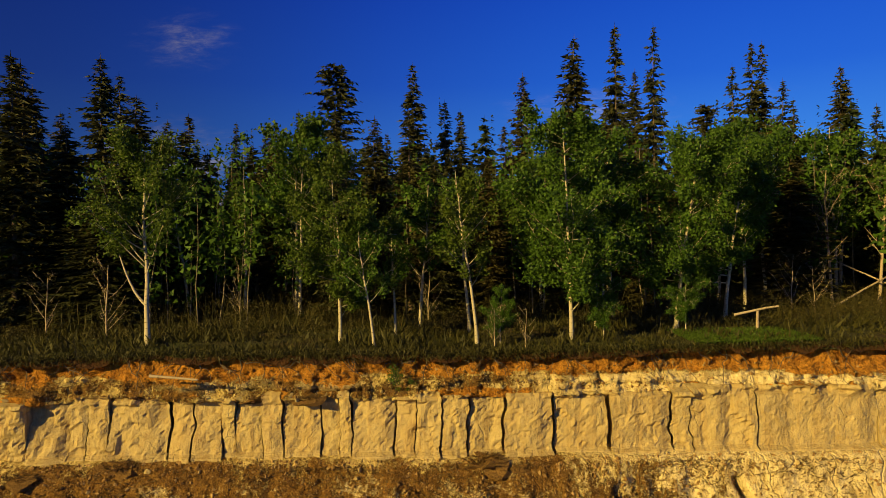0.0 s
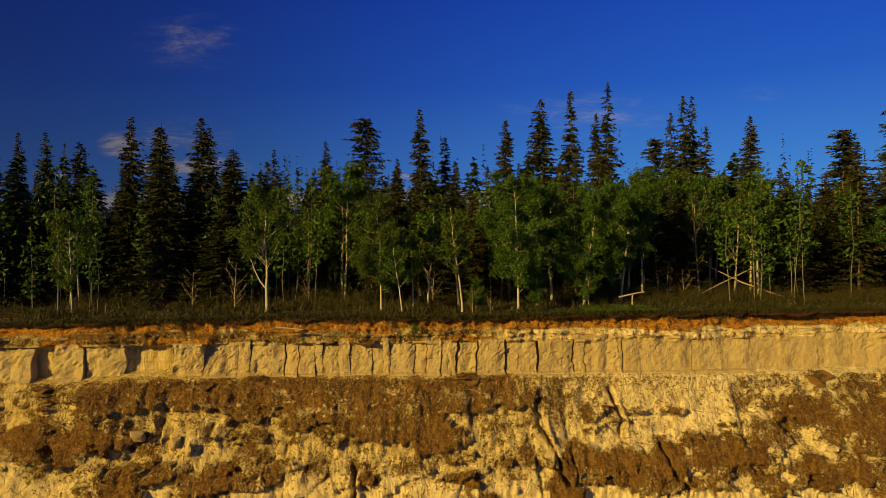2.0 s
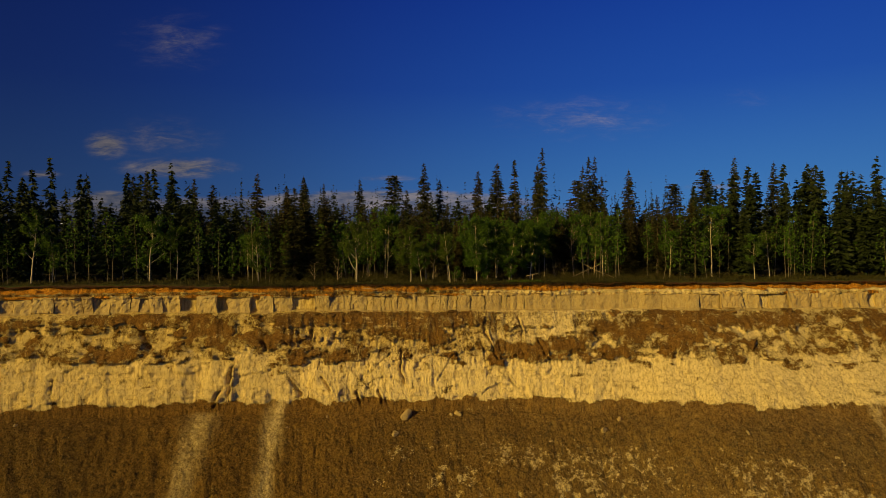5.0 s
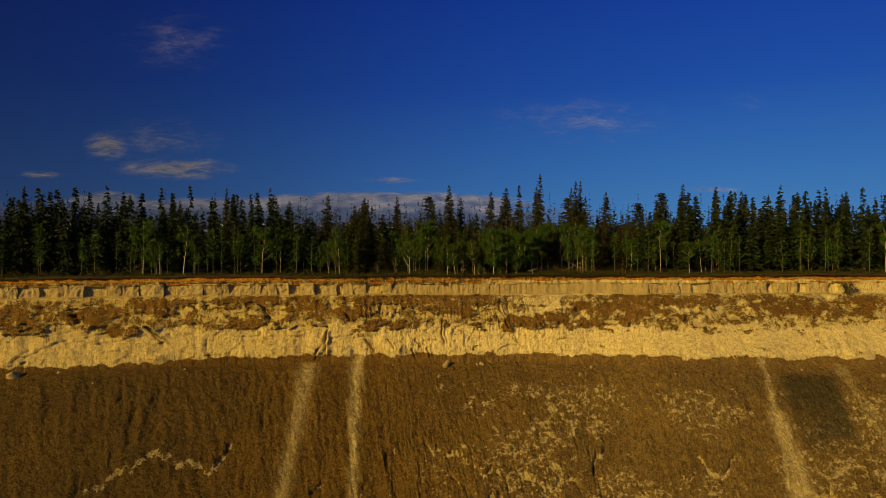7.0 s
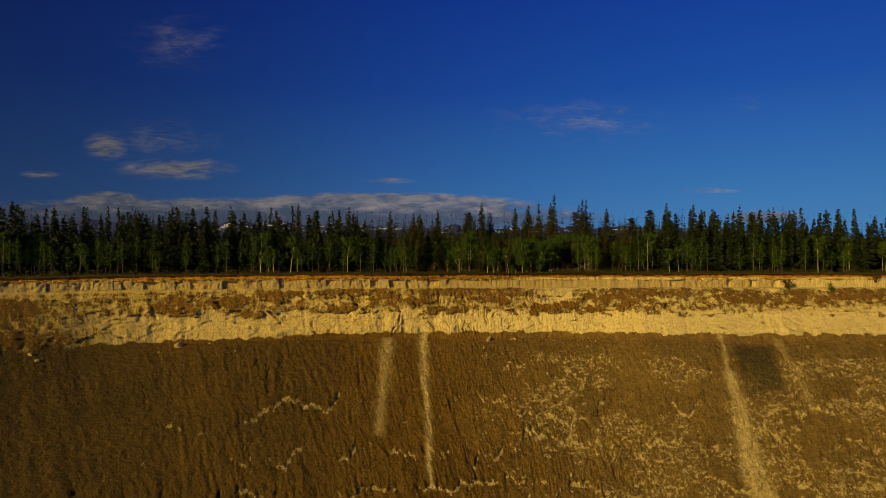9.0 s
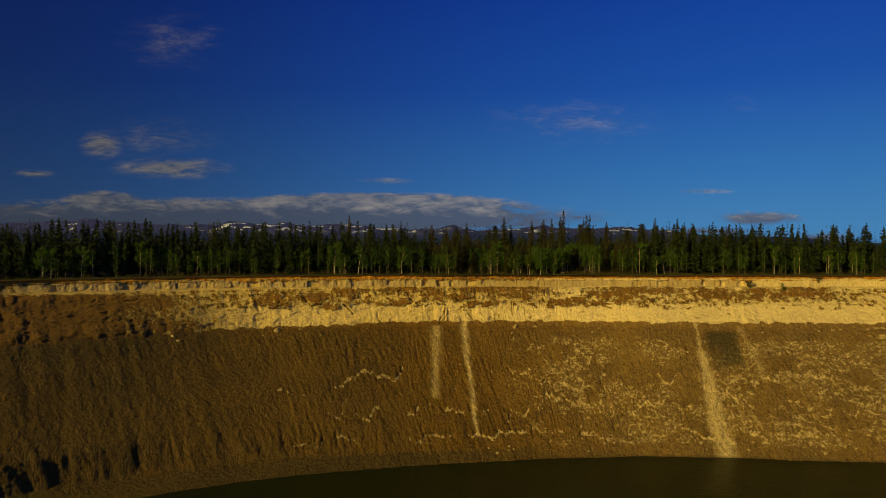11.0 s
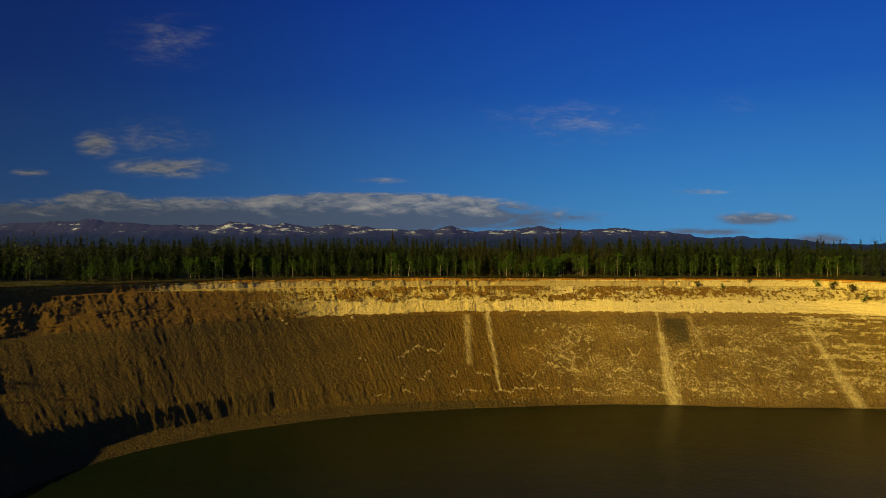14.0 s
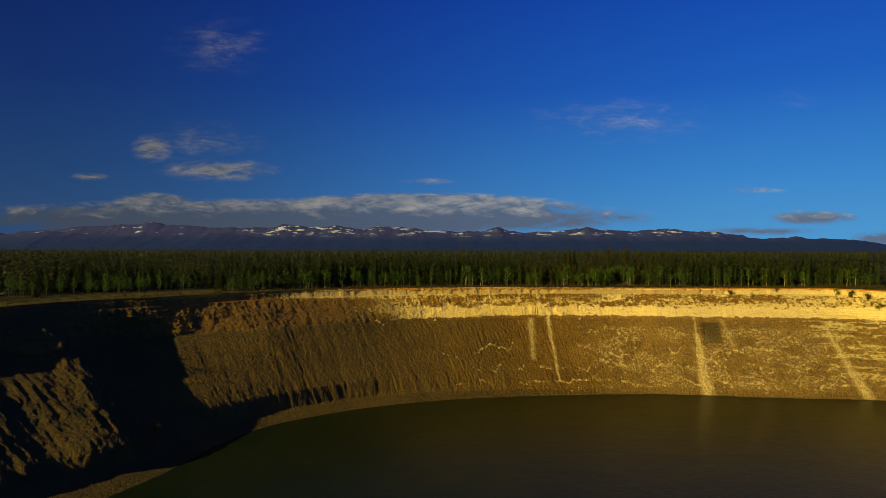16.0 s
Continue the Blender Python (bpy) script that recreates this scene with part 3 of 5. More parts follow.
        out -= deep * hole * step(f, -0.05, 0.12) * (1 - step(f, 0.75, 1.05)) * (0.6 + 0.8 * fbm(t * 1.3, s0, 2, 59))
    # ragged foot of the face, and lumps where it gives out to the left
    out += 0.9 * (fbm(s * 0.55, t * 0.7, 4, 66) - 0.5) * np.exp(-((t - 11.2) / 1.2) ** 2)
    worn = step(-s, 70, 125) * step(t, 1.5, 4.0) * (1 - step(t, 8, 15))
    out += worn * (1.2 * (fbm(s * 0.22, t * 0.24, 5, 67, 0.6) - 0.5) + 0.5 * (ridged(s * 0.45 - t * 0.2, t * 0.25, 3, 68) - 0.6))
    # the gullied slope, rougher where the light rakes it, with crumbling edges across it
    low = step(t, 13.0 - 8.0 * step(-s, 75, 115), 14.5 - 7.0 * step(-s, 75, 115)) * (1 - step(t, 35.5, 37.5))
    rough = (0.40 + 0.9 * step(-s, -5, 60)) * (1 - 0.65 * step(-s, 165, 200))
    lean = s - 0.30 * t * step(-s, 30, 100) + 5.0 * (fbm(s * 0.09, t * 0.07, 4, 49) - 0.5) + 1.2 * (fbm(s * 0.4, t * 0.3, 3, 64) - 0.5)
    rough = rough * (0.35 + 1.3 * fbm(s * 0.08, t * 0.10, 4, 65)) * (1 - 0.78 * step(-s, 45, 95))
    out += low * rough * (0.60 * (fbm(lean * 0.50, t * 0.10, 5, 50, 0.6) - 0.5) + 0.62 * (0.30 - ridged(lean * 1.05 + 1.5 * fbm(s * 0.5, t * 0.3, 3, 69), t * 0.10, 3, 52) ** 4))
    slant = s - 0.42 * t + 2.5 * (fbm(s * 0.15, t * 0.12, 4, 94) - 0.5)
    out += low * step(-s, 30, 75) * (1 - step(-s, 165, 185)) * (0.42 * (ridged(slant * 0.42, t * 0.035, 3, 95) - 0.6) + 0.30 * (fbm(slant * 1.1, t * 0.20, 3, 96) - 0.5))
    gap3, who3 = cells(lean * 0.75 + 1.2 * fbm(s * 0.6, t * 0.5, 3, 83), t * 0.22 + 0.8 * fbm(s * 0.7, t * 0.3, 3, 84), 85)
    out += low * (0.12 + 0.55 * rough) * (0.55 * (who3 - 0.5) - 0.30 * (1 - step(gap3, 0.0, 0.12)))
    out -= 0.8 * step(-s, 70, 130) * step(t, 15, 34) * (1 - step(t, 36.0, 36.7)) * (1 - step(-s, 165, 190))
    out += low * 0.9 * (fbm(lean * 0.06, t * 0.05, 3, 57) - 0.5)
    for row in chip_rows(s):
        here = step(fbm(s * 0.25, row * 0.3, 4, 58), 0.32, 0.52) * low
        out -= here * (1 - step(-s, 35, 70)) * 0.55 * step(t, row - 0.25, row + 0.1) * (1 - step(t, row + 0.1, row + 2.6))
    out += step(t, 14, 18) * (1 - 0.65 * step(-s, 40, 90)) * (0.50 * (fbm(s * 1.1, t * 0.8, 4, 53) - 0.5) + 0.30 * (ridged(lean * 1.7, t * 0.30, 2, 54) - 0.6))
    out += step(s, 88, 97) * step(t, 6, 9) * 1.0 * (fbm(s * 0.05, t * 0.9, 3, 55) - 0.5)
    # the broken headland and the deep gully beside it
    head = step(-s, 165, 200) * step(t, 0.3, 5) * (1 - step(t, 31, 37))
    wind = s + 9 * (fbm(s * 0.05, t * 0.06, 3, 63) - 0.5)
    out += step(t, 0.5, 12) * (1 - step(t, 29, 37)) * (6.0 * np.exp(-((wind + 216) / 13) ** 2) - 6.0 * np.exp(-((wind + 186) / 12) ** 2) * (1 - 0.6 * step(t, 20, 38)))
    out += head * (5.0 * (fbm(wind * 0.07, t * 0.05, 4, 60) - 0.5) + 4.0 * (fbm(wind * 0.17 + 1.5 * fbm(s * 0.2, t * 0.2, 3, 81), t * 0.19, 5, 61, 0.62) - 0.5) + 2.0 * (fbm(s * 0.6, t * 0.5, 4, 62) - 0.5))
    return out


# slope wash on the pale face: middle s and t, half width and height
WASH = [(-8.0, 3.6, 14.5, 1.15), (-25.5, 4.6, 4.0, 2.4), (-2.5, 5.2, 5.5, 1.0), (-10.3, 7.2, 4.2, 0.8), (-17.5, 5.6, 3.5, 1.2), (-15.0, 7.6, 2.0, 0.6), (2.5, 4.0, 3.4, 1.4), (1.0, 7.2, 1.2, 0.4),
        (9.5, 6.9, 4.6, 0.75), (13.5, 7.0, 4.6, 1.3), (6.6, 7.6, 1.0, 0.9), (22.0, 5.4, 7.0, 2.2), (18.7, 7.4, 2.2, 1.0), (28.0, 4.6, 6.0, 2.6), (31.3, 6.6, 1.5, 1.9), (36.5, 3.9, 7.0, 1.3), (34.0, 6.1, 2.0, 0.5),
        (50.0, 4.6, 9.0, 2.0), (63.0, 5.0, 8.0, 1.8), (76.0, 4.6, 8.0, 2.0), (43.0, 6.4, 1.6, 0.8), (-33.5, 7.1, 7.0, 1.1), (-34.0, 3.6, 8.0, 0.8), (-46.0, 4.3, 6.0, 1.2), (-56.5, 5.4, 6.0, 1.9),
        (-52.0, 7.8, 3.0, 0.9), (-66.0, 5.6, 5.0, 2.4), (-43.0, 6.8, 2.6, 0.7)]


def brown_field(s, t):
    """How much brown wash covers the pale face, 0 to 1."""
    ws = s + 3.0 * (fbm(s * 0.40, t * 0.8, 5, 171, 0.6) - 0.5) + 0.6 * (fbm(s * 1.8, t * 1.8, 3, 173) - 0.5)
    wt = t + 0.08 * (t - 3) + 2.0 * (fbm(s * 0.45, t * 0.5, 5, 172, 0.62) - 0.5) + 0.5 * (fbm(s * 2.2, t * 1.4, 3, 174) - 0.5)
    field = 0.10 + 0.36 * step(t, 2.9, 3.4) * (1 - step(t, 6.6, 8.6)) * (1 - 0.9 * step(s, 6, 9) * (1 - step(s, 13, 16)))
    for s0, t0, a, b in WASH:
        d = np.hypot((ws - s0) / a, (wt - t0) / b)
        field = np.maximum(field, 0.86 - 0.40 * d ** 2)
    holes = step(fbm(s * 0.55, t * 1.3, 5, 75, 0.6), 0.53, 0.66)
    field = field - 0.34 * holes * step(t, 3.4, 4.2)
    spots = 0.58 * step(fbm(s * 0.35, t * 1.1, 5, 72, 0.6), 0.60, 0.70) * step(t, 3.2, 4.2) * (1 - 0.5 * step(t, 7.5, 9))
    return np.clip(np.maximum(field, spots), 0, 1) * step(t, 2.6, 2.95)


def chip_rows(s):
    """Heights of the crumbling edges on the slope, below the rim."""
    return (24.5 + 1.8 * np.sin(s * 0.17) + 9.0 * (fbm(s * 0.16, 1.5, 5, 80, 0.6) - 0.5), 29.0 + 8.0 * (fbm(s * 0.22, 6.5, 5, 79, 0.6) - 0.5), 34.0 + 3.6 * (fbm(s * 0.30, 4.0, 5, 82, 0.65) - 0.5))


def bank_layers(s, t):
    n1, n2 = fbm(s * 0.6, t * 0.8, 5, 70), fbm(s * 0.12, t * 0.35, 5, 71)
    soil = 1 - step(t, 0.10 + 0.6 * n1, 0.50 + 0.65 * n1)
    soil = np.maximum(soil, 0.85 * (step(t, 0.8, 1.0) * (1 - step(t, 1.15, 1.35)) * step(fbm(s * 0.45, 3.3, 4, 76), 0.50, 0.62)))
    ash = step(t, 0.60, 0.68) * (1 - step(t, 0.78, 0.92)) * step(n1 + 0.3 * step(s, 2, 14), 0.50, 0.62) * 0.9
    side = step(s + 2.5 * (n1 - 0.5), 3.5, 8.5)
    low = step(t, 10.5 + 1.6 * n1 + 0.8 * step(-s, 35, 60), 11.1 + 1.6 * n1 + 0.8 * step(-s, 35, 60))
    brown = np.maximum(brown_field(s, t), 0.95 * low)
    brown = np.maximum(brown, (0.60 - 0.40 * step(s, -1, 8)) * step(t, 0.48, 0.60) * (1 - step(t, 1.05, 1.3)))
    brown = np.where(t < 0.5, 0.0, brown)
    # pale edges and fallen chips across the slope
    chips = (0.33 + 0.33 * step(fbm(s * 0.16, t * 0.30, 5, 86, 0.65) + 0.05 * step(s, -15, 30), 0.40, 0.62)) * step(t, 13.5, 16) * (0.40 + 0.60 * step(s, -26, 4))
    for row in chip_rows(s):
        chips = np.maximum(chips, 1.1 * np.exp(-((t - row - 0.3) / 0.5) ** 2) * (0.35 + 1.0 * fbm(s * 1.6, t * 1.6, 4, 93)) * step(fbm(s * 0.25, row * 0.3, 4, 58), 0.38, 0.56))
    chips = np.maximum(chips, 0.62 * step(t, 2.9, 3.4) * (1 - step(t, 9, 11)) * step(fbm(s * 0.30, t * 1.5, 5, 89, 0.6), 0.44, 0.62))
    ledgy = step(s, 80, 94) * step(fbm(s * 0.10, t * 1.1, 5, 88, 0.6), 0.47, 0.57)
    chips = np.maximum(chips, 0.75 * ledgy * step(t, 8, 12) * (1 - step(t, 33, 36)))
    chips = chips * (1 - 0.6 * step(-s, 40, 110)) * (1 - step(t, 36, 37))
    # pale chutes of dry dust
    def chute(s0, s1, t0, t1, w0, w1, k):
        f = np.clip((t - t0) / (t1 - t0), 0, 1)
        c = s0 + (s1 - s0) * f + 0.9 * (fbm(t * 0.25, s0, 3, 90) - 0.5) + 1.3 * (fbm(s * 1.3, t * 0.45, 3, 91) - 0.5)
        return k * np.exp(-((s - c) / (w0 + (w1 - w0) * f)) ** 2) * step(t, t0 - 0.6, t0) * (1 - step(t, t1, t1 + 0.8))
    dust = chute(44.2, 43.6, 10.8, 18.0, 0.5, 0.6, 0.9) + chute(43.8, 43.6, 18.0, 38.2, 1.1, 2.6, 1.25) + chute(-17.0, -23.5, 11.5, 34.0, 0.9, 0.5, 1.0)
    dust += chute(-25.0, -31.0, 13.0, 27.0, 1.3, 0.9, 0.7) + chute(55.0, 58.0, 12.5, 24.0, 0.9, 1.0, 0.45) + chute(95.0, 101.0, 15.0, 38.2, 0.9, 2.2, 1.0)
    brown = np.maximum(brown, 0.95 * step(-s + 26 * (n2 - 0.5), 66, 112) * step(t, 2.6, 4.2) + 0.8 * step(-s, 105, 145) * step(t, 0.3, 1.0))
    brown = brown * (1 - 0.55 * ledgy * step(t, 6, 9) * (1 - step(t, 26, 31)))
    brown = np.maximum(brown, 0.9 * step(t, 35.6, 36.4) * (1 - np.clip(dust, 0, 1)))
    damp_shade = 0.75 * step(s, 45.5, 46.5) * (1 - step(s, 53.0, 54.5)) * step(t, 13.2, 14.0) * (1 - step(t, 19.5, 23.0)) * (0.6 + 0.4 * step(n2, 0.4, 0.55))
    damp_shade = np.maximum(damp_shade, 0.8 * step(t, 38.1, 38.4))
    # shade painted in: the headland's colour is darkened
    damp_shade = np.maximum(damp_shade, (0.55 + 0.4 * n2) * step(-s, 150, 190))
    # the flat beach is dimmed by colour too, in place of shade
    damp_shade = np.maximum(damp_shade, 0.62 * step(t, 36.2, 36.9) * step(-s, -20, 40))
    # the left slope gets a darker tone
    damp_shade = np.maximum(damp_shade, (0.18 + 0.35 * n2) * step(-s, 10, 60) * low + 0.42 * step(-s, 60, 110) * step(t, 2, 5) * (1 - 0.5 * step(t, 12, 18)))
    white = np.maximum(np.maximum(ash, np.clip(dust, 0, 1)), 0.14 * step(s, -30, 30) * low * (0.5 + n1))
    bleach = np.maximum(side * (1 - 0.6 * step(s, 28, 45)) * (1 - step(t, 6.0, 9.0)), 0.6 * step(s, -6, 12) * (1 - step(t, 12, 14))) * step(t, 0.5, 0.8)
    bleach = np.maximum(bleach, (0.35 + 0.6 * step(s, -32, 2)) * step(t, 5.5, 8) * (1 - step(t, 13.5, 15)) * (1 - step(-s, 60, 90)))
    return soil, brown, white, damp_shade, np.clip(chips, 0, 1), bleach


def bank_points(s, t, inset=0.0):
    """World points of the bank's face at arrays s (along) and t (below the rim)."""
    r, f, n = frame_at(s.ravel())
    tt = t.ravel()
    right = step(s.ravel(), 8, 34)
    q = np.interp(tt, PROFILE_T, PROFILE_C) * (1 - right) + np.interp(tt, PROFILE_T, PROFILE_R) * right
    left = step(-s.ravel(), 66, 118) * (1 - step(-s.ravel(), 138, 172))
    q = q * (1 - left) + np.interp(tt, PROFILE_T, PROFILE_L) * left
    q = q - 0.10 * step(-s.ravel(), 20, 80) * np.interp(tt, [31, 36.7, 38.7], [0, 1, 0])     # a gravel beach at the foot
    xy = r + (f - r) * q[:, None] + n * (bank_shift(s, t).ravel() - inset + edge_line(s.ravel()))[:, None]
    return np.column_stack([xy, -tt - 0.12])


def edge_line(s):
    """The rim's own wander in plan."""
    return 0.9 * (fbm(s * 0.10, 0.5, 3, 100) - 0.5) + 0.5 * (fbm(s * 0.55, 2.5, 3, 101) - 0.5)


def build_bank():
    s = along(0.072, 0.19, 0.40)
    t = np.concatenate([np.arange(0, 4.4, 0.075), np.arange(4.4, 8, 0.12), np.arange(8, 13.6, 0.16), np.arange(13.6, DEEP, 0.28), [DEEP]])
    t = np.concatenate([[-0.10], t])
    S, T = np.meshgrid(s, t)
    under = np.where(T < -0.05, 1.4, 0.0)
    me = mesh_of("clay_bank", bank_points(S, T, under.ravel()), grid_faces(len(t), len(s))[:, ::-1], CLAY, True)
    soil, brown, white, damp_shade, chips, bleach = (np.asarray(a, np.float32).ravel() for a in bank_layers(S, T))
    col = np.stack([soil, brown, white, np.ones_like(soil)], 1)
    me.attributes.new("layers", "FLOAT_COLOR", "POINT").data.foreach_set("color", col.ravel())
    me.attributes.new("damp_shade", "FLOAT", "POINT").data.foreach_set("value", damp_shade)
    me.attributes.new("flecks", "FLOAT", "POINT").data.foreach_set("value", chips)
    me.attributes.new("bleach", "FLOAT", "POINT").data.foreach_set("value", bleach)
    return tagged(new("clay_bank", me), "tall layered bluff of pale eroded clay over brown gullied slope", "cliff", kind="structure")


bank = build_bank()


def clay_blocks():
    """Upright blocks of the jointed band, each parted from the next by an open crack."""
    rng = np.random.default_rng(21)
    cuts = list(CRACKS)
    while cuts[-1] < 58:
        cuts.append(cuts[-1] + (rng.uniform(1.6, 4.2) if cuts[-1] < 26 else rng.uniform(0.7, 2.6)))
    left = [cuts[0]]
    while left[-1] > -114:
        left.append(left[-1] - rng.uniform(0.5, 3.0))
    cuts = left[:0:-1] + cuts
    wide = {round(c, 3): (0.03 if 10.3 <= c < 26 else float(rng.choice([0.03, 0.08, 0.15, 0.26], p=[0.3, 0.3, 0.25, 0.15]))) for c in cuts}
    wide.update(zip(CRACKS, (0.32, 0.10, 0.36, 0.24, 0.07, 0.05, 0.30, 0.05, 0.08, 0.06, 0.12, 0.24, 0.05, 0.32, 0.11, 0.13, 0.38, 0.20, 0.14, 0.06, 0.08)))
    for a, b in zip(cuts[:-1], cuts[1:]):
        smooth = 10.1 <= a < 26
        if abs(a) > 11 and not smooth and rng.random() < 0.16:
            continue
        ragged = 1 if abs(a) > 11 and not smooth else 0
        ga, gb = (0.5 * wide.get(round(c, 3), 0.03) for c in (a, b))
        cols = max(5, int((b - a) / (0.09 if abs(a) < 14 else 0.16)))
        q = np.linspace(0, 1, cols)
        base = np.concatenate([[a, a, a], a + (b - a) * (0.03 + 0.94 * q), [b, b, b]])
        pinch = np.concatenate([[1, 1, 0.8], np.zeros(cols), [-0.8, -1, -1]])
        inset = np.concatenate([[0.62, 0.10, 0.03], 0.03 * (2 * q - 1) ** 2, [0.03, 0.10, 0.62]])
        head_t = BAND_TOP - 0.22 + (0 if smooth else rng.uniform(-0.10, 0.14))
        t = np.concatenate([[head_t - 0.02], np.linspace(head_t, float(band_foot(np.array([0.5 * (a + b)]))[0]) + 0.16, 22 if abs(a) < 14 else 14)])
        taper = rng.uniform(-0.3, 0.95)
        width = 1 + taper * np.linspace(-1, 1, len(t))
        S = base[None] + pinch[None] * np.where(pinch > 0, ga, gb)[None] * width[:, None]
        S = S + 0.30 * (fbm(t[:, None] * 1.5 + 0 * S, np.round(S * 0.4), 3, 150) - 0.5)
        T = np.repeat(t[:, None], S.shape[1], 1)
        off = (0.05 if smooth else rng.uniform(-0.12, 0.14) * (1 + ragged)) + rng.uniform(-0.14, 0.14) * (1 + ragged) * np.linspace(-1, 1, len(t))[:, None]
        gap, who = cells(S * 1.4 + 31, T * 1.1, 152)
        rough = (0.12 + 0.30 * ragged) * (fbm(S * 2.2, T * 1.6, 4, 151) - 0.5) + (0.02 if smooth else 0.10) * facets(S * 1.5, T * 1.1, 153, T > 0) + (0.01 if smooth else 0.05) * facets(S * 3.6, T * 2.8, 154, T > 0) - (0 if smooth else 0.05) * (1 - step(gap, 0, 0.05))
        D = inset[None] - 0.60 * jointed(S, T) - off - rough * (np.abs(pinch) < 0.9)[None]
        D[0] += 0.5
        D[1] += 0.06
        D[-1] += 0.15
        P = bank_points(S, T, D.ravel())
        mid = P.mean(0)
        ob = new("clay_block", mesh_of("clay_block", P - mid, grid_faces(*S.shape)[:, ::-1], BLOCK))
        ob.parent = bank
        ob.location = mid


clay_blocks()


def ground_z(x, y):
    return 0.10 + 0.35 * (fbm(np.asarray(x) * 0.09, np.asarray(y) * 0.09, 3, 120) - 0.5)


def build_plateau():
    s = along(0.12, 0.35, 0.8)
    back = np.concatenate([[-0.42, -0.40, -0.30, -0.12], np.arange(0, 3, 0.15), np.arange(3, 10, 0.5), [10, 12, 15, 20, 28, 40, 60, 90, 140, 220, 350, 600, 1000, 1800, 3000, 4600]])
    S, B = np.meshgrid(s, back)
    r, f, n = frame_at(S.ravel())
    b = B.ravel()
    lip = 0.45 * (fbm(S.ravel() * 0.9, 3.3, 4, 110) - 0.42)
    xy = r - n * (b - edge_line(S.ravel()) - np.where(b < 0.3, lip, 0))[:, None]
    far = b > 700
    xy[far] = np.column_stack([r[far, 0] * (1 + b[far] / 120), r[far, 1] + b[far]])
    z = ground_z(xy[:, 0], xy[:, 1]) + 0.16 * (fbm(xy[:, 0] * 0.9, xy[:, 1] * 0.9, 4, 111) - 0.5) * (b < 60)
    z -= np.where(b < -0.41, 0.30, np.where(b < -0.35, 0.20, np.where(b < -0.2, 0.11, np.where(b < 0.0, 0.06, 0.0)))) * (0.3 + 1.4 * fbm(S.ravel() * 2.2, b * 0.5, 4, 112))
    me = mesh_of("ground", np.column_stack([xy, z]), grid_faces(len(back), len(s)), TURF, True)
    return tagged(new("ground", me), "mossy brown and green turf on the flat bluff top", "ground", kind="structure")


ground = build_plateau()


def sheet(name, x0, y0, x1, y1, z, nx, ny, mat, label, category):
    X, Y = np.meshgrid(np.linspace(x0, x1, nx), np.linspace(y0, y1, ny))
    me = mesh_of(name, np.column_stack([X.ravel(), Y.ravel(), np.full(X.size, z)]), grid_faces(ny, nx), mat)
    return tagged(new(name, me), label, category, kind="structure")


sheet("water", -1500, -1400, 1500, 60, WATER_Z, 30, 15, WATER, "calm murky olive green river below the bluff", "water")
sheet("ground_opposite", -4000, -4600, 4000, -1390, WATER_Z + 1.5, 8, 8, TURF, "low wooded flat on the opposite shore", "ground")


# ---- mountains ----
def build_mountains(name, y0, peaks, rough, seed, label):
    x = np.linspace(-4300, 4300, 700)
    d = np.linspace(-1, 1, 60)
    X, D = np.meshgrid(x, d)
    px, pz = zip(*peaks)
    crest = np.interp(X, px, pz) + rough * (fbm(X * 0.012, 0.3, 5, seed) - 0.5)
    fall = np.clip(1 - np.abs(D), 0, 1) ** 1.15
    Z = crest * fall * (1 - 0.35 * np.abs(D) * ridged(X * 0.009, D * 2.6, 4, seed + 3)) - 4
    me = mesh_of(name, np.column_stack([X.ravel(), (y0 + 380 * D).ravel(), Z.ravel()]), grid_faces(60, 700), HAZED_MOUNTAIN, True)
    return tagged(new(name, me), label, "mountains", kind="structure")


def at_far(px, py, d):
    return (-52 + (px - 821) / 1223 * d, 16 + (442 - py) / 1223 * d)


FAR = 4300
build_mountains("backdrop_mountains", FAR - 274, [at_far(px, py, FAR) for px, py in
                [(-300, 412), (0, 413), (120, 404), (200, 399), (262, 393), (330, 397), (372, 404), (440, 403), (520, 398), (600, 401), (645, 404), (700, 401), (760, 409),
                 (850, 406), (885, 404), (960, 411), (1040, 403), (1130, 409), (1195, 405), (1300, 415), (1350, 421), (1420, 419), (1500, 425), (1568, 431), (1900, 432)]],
                40, 200, "distant mountain range with patches of snow, blue haze painted on")
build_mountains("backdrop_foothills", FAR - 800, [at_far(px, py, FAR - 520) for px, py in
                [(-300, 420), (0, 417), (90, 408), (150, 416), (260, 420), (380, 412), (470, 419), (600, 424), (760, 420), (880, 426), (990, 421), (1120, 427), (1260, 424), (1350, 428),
                 (1430, 420), (1510, 425), (1568, 430), (1900, 434)]], 20, 230, "low dark wooded foothills before the range, blue haze painted on")


